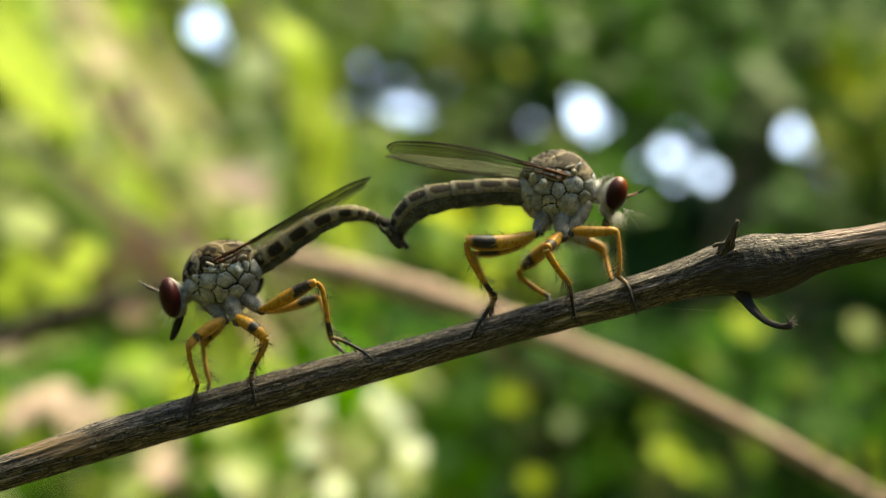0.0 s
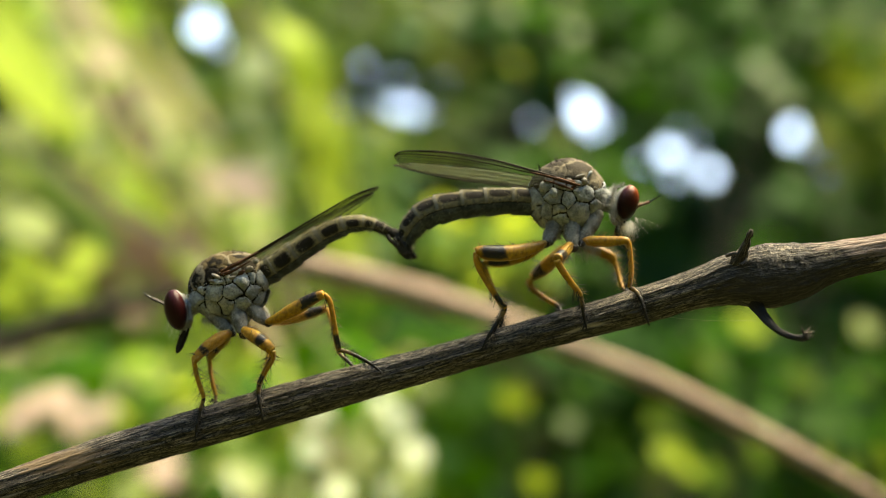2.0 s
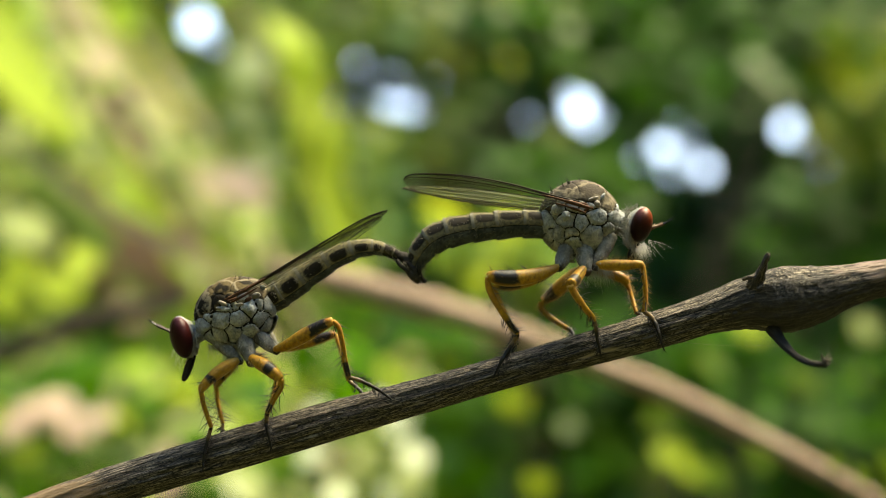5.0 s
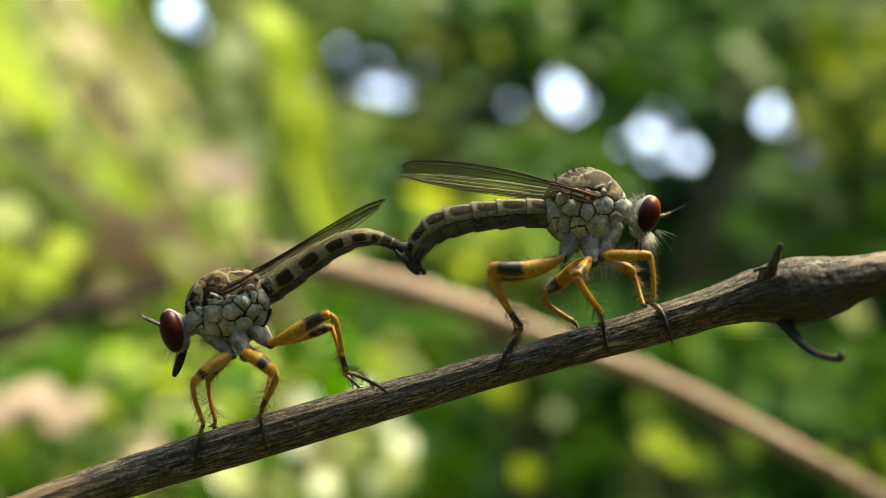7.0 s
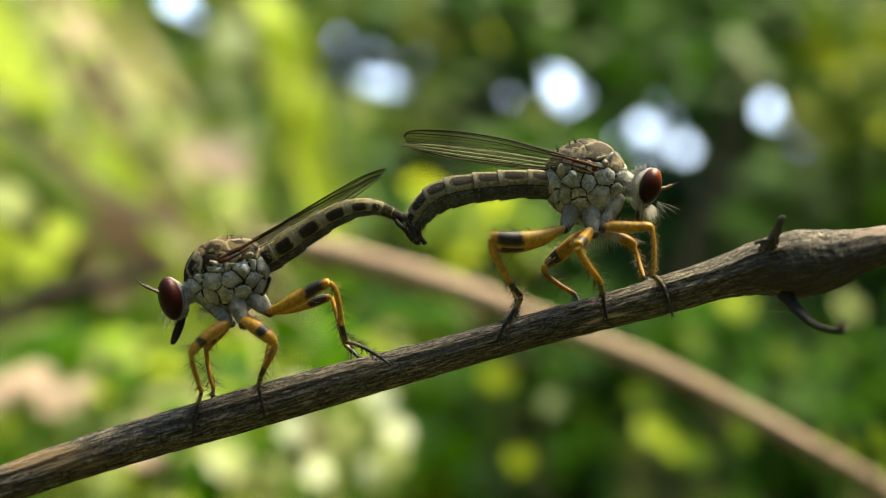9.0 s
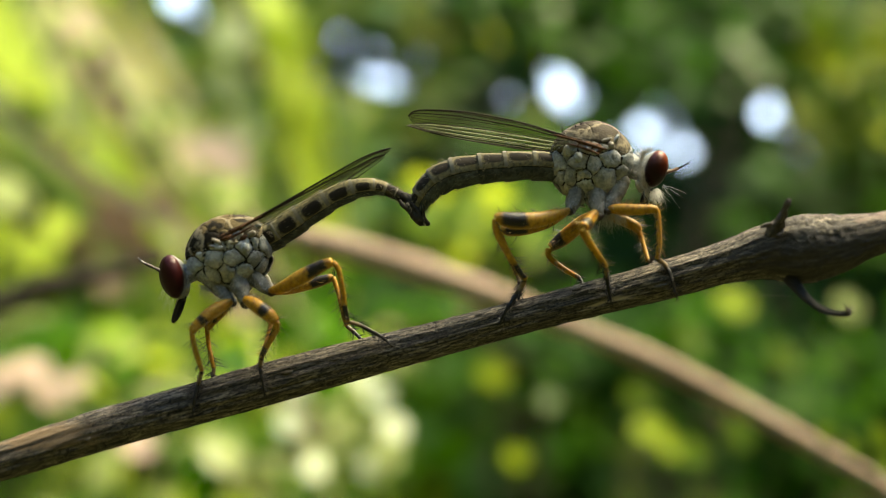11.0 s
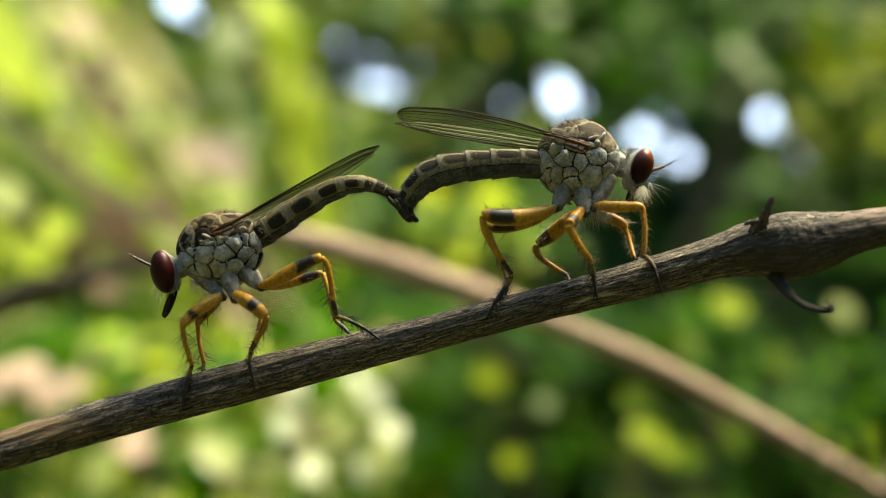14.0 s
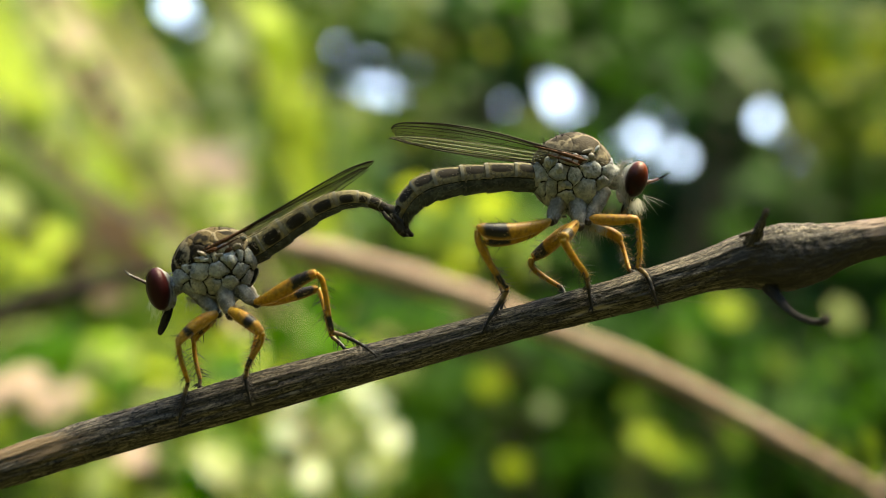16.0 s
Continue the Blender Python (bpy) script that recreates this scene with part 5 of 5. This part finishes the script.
def shrub(name, label, box, depth, count, kind, size, material, seed, stems=5, keep=None, more=(), stem_material=None, face=None, lean=0.0):
    """A shrub: stems from the ground and leaves that fill a block of the plan (u0, v0, u1, v1) between two depths."""
    rng = np.random.default_rng(seed)
    u0, v0, u1, v1 = box
    d_mid = sum(depth) / 2
    foot = at((u0 + u1) / 2, 441, d_mid)
    foot.z = 0.0
    thing = tagged(new(name), label, "shrub")
    thing.location = foot
    bpy.context.view_layer.update()
    for _ in range(stems):
        top = at(rng.uniform(u0, u1), rng.uniform(v0, (v0 + v1) / 2), rng.uniform(*depth) + 150)
        root = Vector((foot.x + rng.uniform(-0.2, 0.2), foot.y + rng.uniform(0, 0.2), -0.02))
        mid = (top + root) / 2 + Vector((rng.uniform(-0.08, 0.08), 0.1, 0.05))
        s = spline([(*root, 0.006), (*mid, 0.004), (*top, 0.0015)], 24)
        part("branch", tube(s[:, :3], s[:, 3], s[:, 3], 8, uv=0.03), stem_material or DARK_CANE, thing)
    def spots(n, width):
        found = []
        while len(found) < n:
            u, v, d = rng.uniform(u0, u1), rng.uniform(v0, v1), rng.uniform(*depth)
            d += lean * (v1 - v)
            if keep and not keep(u, v, rng):
                continue
            reach = width * 0.8 / (STEP * (REACH + d / 1000) / REACH)
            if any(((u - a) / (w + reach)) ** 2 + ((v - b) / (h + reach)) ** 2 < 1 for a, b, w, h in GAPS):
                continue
            found.append(at(u, v, d))
        return found

    leaf_mass("leaves", spots(count, size), kind, size, material, thing, seed + 1, face=face)
    for k, (m2, n2, kd2, s2) in enumerate(more):
        leaf_mass("leaves", spots(n2, s2), kd2, s2, m2, thing, seed + 10 + k, face=face)
    return thing


def woods():
    """Dark wall of distant vegetation with openings to the sky in front; added unseen walls all round."""
    verts, faces = [], []
    step, d = 6, 3400.0
    us, vs = np.arange(-1150, 2750, step), np.arange(-1500, 1020, step)
    for v in vs:
        for u in us:
            p = at(u, v, d)
            verts.append((p.x, p.y + 0.12 * noise.noise((u / 90, v / 90, 2)), p.z))
    w = len(us)
    for j in range(len(vs) - 1):
        for i in range(w - 1):
            u, v = us[i] + step / 2, vs[j] + step / 2
            wob = 1 + 0.35 * noise.noise((u / 16, v / 16, 5))
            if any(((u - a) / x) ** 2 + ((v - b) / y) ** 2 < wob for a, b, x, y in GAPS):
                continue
            a = j * w + i
            faces.append((a, a + 1, a + w + 1, a + w))
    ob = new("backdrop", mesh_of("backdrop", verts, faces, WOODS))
    tagged(ob, "dark green woodland wall with small openings to the sky", "woodland", kind="structure")
    # unseen walls added beside and behind the camera: they block low sky and give fill
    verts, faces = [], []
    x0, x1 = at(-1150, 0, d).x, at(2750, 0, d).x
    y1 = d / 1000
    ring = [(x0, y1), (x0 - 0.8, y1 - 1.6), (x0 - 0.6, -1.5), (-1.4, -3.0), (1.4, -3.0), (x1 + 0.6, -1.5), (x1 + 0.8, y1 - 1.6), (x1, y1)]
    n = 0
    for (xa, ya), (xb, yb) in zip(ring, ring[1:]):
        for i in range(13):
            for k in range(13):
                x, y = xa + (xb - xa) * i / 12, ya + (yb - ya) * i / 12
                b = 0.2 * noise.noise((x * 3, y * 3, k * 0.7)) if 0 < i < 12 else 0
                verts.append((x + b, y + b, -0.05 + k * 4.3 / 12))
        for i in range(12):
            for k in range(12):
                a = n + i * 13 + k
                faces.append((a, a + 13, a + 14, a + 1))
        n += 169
    ob = new("backdrop", mesh_of("backdrop", verts, faces, FILL_WALL))
    tagged(ob, "unseen green wall added to shape the light on the flies", "woodland", kind="structure")


woods()


def far_sky():
    """Bright hazy sky behind the woodland."""
    n = Nodes("hazy_sky", 1.0)
    glow = n.node("Emission", Strength=0.84)
    h = n.split(n.coords("Generated"))[2]
    n.feed(glow.inputs["Color"], n.mix(h, (0.46, 0.62, 1.0), (0.40, 0.57, 1.0)))
    n.t.links.new(glow.outputs[0], n.t.nodes["Material Output"].inputs["Surface"])
    ob = new("backdrop", mesh_of("backdrop", [(-60, 70, -1), (60, 70, -1), (60, 70, 40), (-60, 70, 40)], [(0, 1, 2, 3)], n.m))
    tagged(ob, "bright hazy sky seen through the leaves", "sky", kind="structure")


far_sky()
SUNWARD = (SUN_WAY + Vector((0, -1, 0))).normalized()
# the thicket is dark by its leaf colour, which stands in for shade
shrub("thicket", "dense dark green thicket, shade put into its leaf colour", (-700, -500, 2300, 1300), (2300, 3000), 6000, "oval", 0.045, DARK_LEAF, 11, 14, more=((GREEN_LEAF, 420, "oval", 0.045), (COOL_LEAF, 420, "oval", 0.045)))
shrub("shrub", "olive-green leafy shrub behind the grass blades", (-160, -160, 660, 700), (1150, 1650), 1300, "oval", 0.034, MOSS_LEAF, 25, 6, keep=clumped(3.1, 120, 1.0),
      more=((FRESH_LEAF, 420, "oval", 0.034), (YELLOW_LEAF, 250, "oval", 0.034), (COOL_LEAF, 350, "oval", 0.036)), face=SUNWARD, lean=0.3)
shrub("shrub", "spray of slender yellow-green leaves among the grass", (-140, -140, 600, 470), (480, 600), 24, "long", 0.036, PALE_LEAF, 29, 4, keep=clumped(2.2, 130, 0.6),
      more=((FRESH_LEAF, 24, "oval", 0.026),))
shrub("shrub", "olive and green shrub standing further back", (540, -140, 1000, 300), (1450, 1570), 330, "oval", 0.034, HAZE_LEAF, 27, 4, keep=clumped(6.4, 130, 0.7),
      more=((MOSS_LEAF, 260, "oval", 0.034), (LIME_LEAF, 110, "oval", 0.034), (GREEN_LEAF, 160, "oval", 0.036), (FRESH_LEAF, 90, "oval", 0.03)), face=SUNWARD, lean=0.7)
shrub("shrub", "olive-green bush with soft mottled leaves", (330, -120, 700, 470), (1000, 1120), 120, "oval", 0.034, MOSS_LEAF, 35, 4,
      more=((FRESH_LEAF, 240, "oval", 0.034), (HAZE_LEAF, 90, "oval", 0.032), (COOL_LEAF, 90, "oval", 0.036)), face=SUNWARD, lean=0.6)
shrub("shrub", "mid-green shrub with small leaves", (880, -160, 1760, 480), (1000, 1130), 1150, "oval", 0.036, GREEN_LEAF, 31, 6, keep=hollow,
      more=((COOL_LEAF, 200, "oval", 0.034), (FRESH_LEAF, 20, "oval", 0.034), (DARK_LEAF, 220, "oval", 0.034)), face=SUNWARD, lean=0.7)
shrub("shrub", "olive-green sprig lit by the sun", (1440, 60, 1700, 330), (1000, 1120), 34, "oval", 0.034, LIME_LEAF, 37, 2,
      more=((MOSS_LEAF, 60, "oval", 0.034),), face=SUNWARD)
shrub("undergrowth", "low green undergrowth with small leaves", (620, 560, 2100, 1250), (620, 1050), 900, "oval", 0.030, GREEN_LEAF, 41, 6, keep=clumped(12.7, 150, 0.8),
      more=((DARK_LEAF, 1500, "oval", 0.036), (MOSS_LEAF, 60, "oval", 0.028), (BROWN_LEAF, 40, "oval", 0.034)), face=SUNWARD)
shrub("undergrowth", "soft mid-green undergrowth with oval leaves", (640, 610, 1130, 1150), (560, 640), 230, "oval", 0.028, GREEN_LEAF, 45, 3, more=((COOL_LEAF, 70, "oval", 0.028), (MOSS_LEAF, 30, "oval", 0.026)), face=SUNWARD, lean=0.3)
shrub("undergrowth", "bright green sapling with small oval leaves", (790, 385, 960, 490), (440, 560), 20, "oval", 0.020, LIME_LEAF, 61, 3, more=((FRESH_LEAF, 34, "oval", 0.022),))
shrub("undergrowth", "low pale green undergrowth with long leaves", (-500, 480, 740, 1250), (380, 800), 270, "long", 0.036, PALE_LEAF, 51, 5, keep=lambda u, v, rng: v > 600 and (not (300 < u < 540 and v < 700) or rng.random() < 0.2),
      more=((YELLOW_LEAF, 115, "oval", 0.020), (FRESH_LEAF, 230, "oval", 0.022), (GREEN_LEAF, 420, "oval", 0.026), (DARK_LEAF, 60, "oval", 0.03), (DRY_LEAF, 16, "oval", 0.024)))


def seedling(label, spots, material, seed):
    """A slender plant with a few round leaves; spots: u, v, d of each leaf and its width in plan steps."""
    rng = random.Random(seed)
    u, v, d, _ = spots[0]
    foot = at(u, v, d)
    foot.z = 0.0
    thing = tagged(new("seedling"), label, "plant")
    thing.location = foot
    bpy.context.view_layer.update()
    top = at(*spots[0][:3])
    low = Vector((foot.x, foot.y + 0.03, -0.01))
    fork = low.lerp(top, 0.8) + Vector((0, 0.02, 0))
    part("stem", tube(spline([low, low.lerp(fork, 0.5), fork, top], 20), np.linspace(0.0016, 0.0005, 20), np.linspace(0.0016, 0.0005, 20), 6), DARK_CANE, thing)
    for u, v, d, w in spots:
        c = at(u, v, d)
        r = w * STEP * (REACH + d / 1000) / REACH / 2
        out = (SUN_WAY * 0.75 + Vector((rng.uniform(-0.25, 0.25), -1, rng.uniform(-0.25, 0.25)))).normalized()
        across = (Vector((1, 0, 0)) - out * out.x).normalized()
        up = out.cross(across)
        verts, faces = [c], []
        for ring in (0.5, 1.0):
            for k in range(14):
                th = 2 * math.pi * k / 14
                q = r * ring * (1 + 0.08 * math.sin(2 * th + seed))
                verts.append(c + across * q * math.cos(th) + up * q * math.sin(th) + out * r * 0.18 * ring * ring * math.cos(th) ** 2)
        for k in range(14):
            faces.append((0, 1 + k, 1 + (k + 1) % 14))
            faces.append((1 + k, 15 + k, 15 + (k + 1) % 14, 1 + (k + 1) % 14))
        part("leaf", (verts, faces, None), material, thing)
        stalk = spline([fork, fork.lerp(c, 0.5) + Vector((0, 0.004, 0.004)), c], 8)
        part("leaf_stalk", tube(stalk, [0.0003] * 8, [0.0003] * 8, 5), DARK_CANE, thing)


# Round leaves in place of blurred glints: lime for bright ones, moss for dim.
seedling("young plant, round yellow-green leaves standing in for glints", ((1320, 576, 300, 66), (1180, 802, 330, 58), (1214, 832, 330, 44), (946, 852, 340, 46), (906, 706, 380, 54)), GLINT_LEAF, 71)
seedling("young plant, round moss-green leaves mostly standing in for dim glints", ((1412, 672, 320, 62), (1332, 803, 340, 60), (1258, 838, 330, 56), (1452, 795, 95, 34), (1500, 818, 96, 36), (1545, 800, 97, 44), (1550, 846, 96, 40), (1160, 745, 420, 50), (1250, 640, 420, 50)), MOSS_LEAF, 73)
seedling("withered plant with dry pinkish-brown leaves", ((62, 716, 300, 60), (104, 700, 300, 60), (138, 740, 310, 66), (180, 722, 320, 40), (30, 742, 300, 56), (285, 830, 320, 60), (300, 790, 330, 36), (10, 612, 380, 46), (196, 104, 700, 74), (214, 140, 700, 50), (420, 318, 700, 96), (455, 345, 690, 60), (250, 540, 560, 80)), DRY_LEAF, 77)
seedling("withered plant with dull brown leaves", ((250, 445, 520, 96), (175, 480, 520, 76), (305, 500, 520, 84), (330, 420, 540, 60)), BROWN_LEAF, 78)
# Some of these pale leaves stand in for highlights, the last for a sky glint.
seedling("young plant, pale round leaves partly standing in for highlights", ((655, 735, 300, 40), (690, 790, 300, 34), (720, 840, 300, 56), (690, 868, 300, 60), (640, 800, 310, 46), (600, 850, 320, 54), (438, 848, 260, 66), (410, 836, 280, 50), (520, 862, 300, 36), (612, 770, 320, 30), (52, 392, 420, 80), (80, 410, 430, 60), (20, 380, 420, 60), (1526, 582, 330, 50)), PALE_LEAF, 79)
seedling("young plant with sunlit yellow-green leaves", ((40, 468, 420, 76), (112, 498, 420, 84), (18, 520, 430, 60), (150, 452, 440, 60)), YELLOW_LEAF, 85)
seedling("tall young plant with sunlit yellow-green leaves", ((540, 125, 720, 92), (562, 205, 720, 92), (520, 70, 720, 76)), YELLOW_LEAF, 91)
seedling("tall young plant with haze put into its pale leaves", ((448, 120, 770, 84), (440, 205, 770, 76), (470, 290, 770, 84)), HAZE_LEAF, 93)
# Whitish leaves set where the foliage has its brightest highlights.
seedling("young plant, whitish leaves standing in for highlights", ((700, 742, 300, 50), (728, 800, 310, 54), (560, 724, 300, 46), (545, 792, 300, 50), (690, 868, 300, 56), (430, 846, 270, 60), (590, 868, 300, 50), (672, 706, 320, 40)), WHITISH_LEAF, 87)
# Leaves paled for haze; the first is a disc in place of a sky glint.
seedling("young plant, pale leaves coloured for haze and a glint", ((1000, 750, 330, 40), (1345, 122, 1150, 48), (1362, 148, 1150, 40), (1388, 178, 1180, 40), (1412, 300, 1180, 40), (1490, 325, 1150, 60), (1525, 350, 1150, 60), (1560, 390, 1150, 60), (800, 20, 1200, 50), (900, 20, 1200, 40), (1020, 60, 1200, 40)), HAZE_LEAF, 75)
seedling("young plant with sunlit lime leaves", ((1550, 215, 1000, 70), (1520, 250, 1000, 50), (1010, 10, 1100, 60), (900, -4, 1100, 40)), MOSS_LEAF, 83)


def silk():
    """A single strand of spider silk under the twig."""
    s = spline([(1128, 538, -1.4), (1180, 545, -2.2), (1240, 549, -3.0), (1300, 549, -3.8), (1342, 551, -4.8)], 30)
    ob = part("silk_thread", tube([at(*q) for q in s], [0.14 * STEP] * 30, [0.14 * STEP] * 30, 5), DULL_HAIR)
    tagged(ob, "fine pale strand of spider silk under the twig", "thread")


silk()
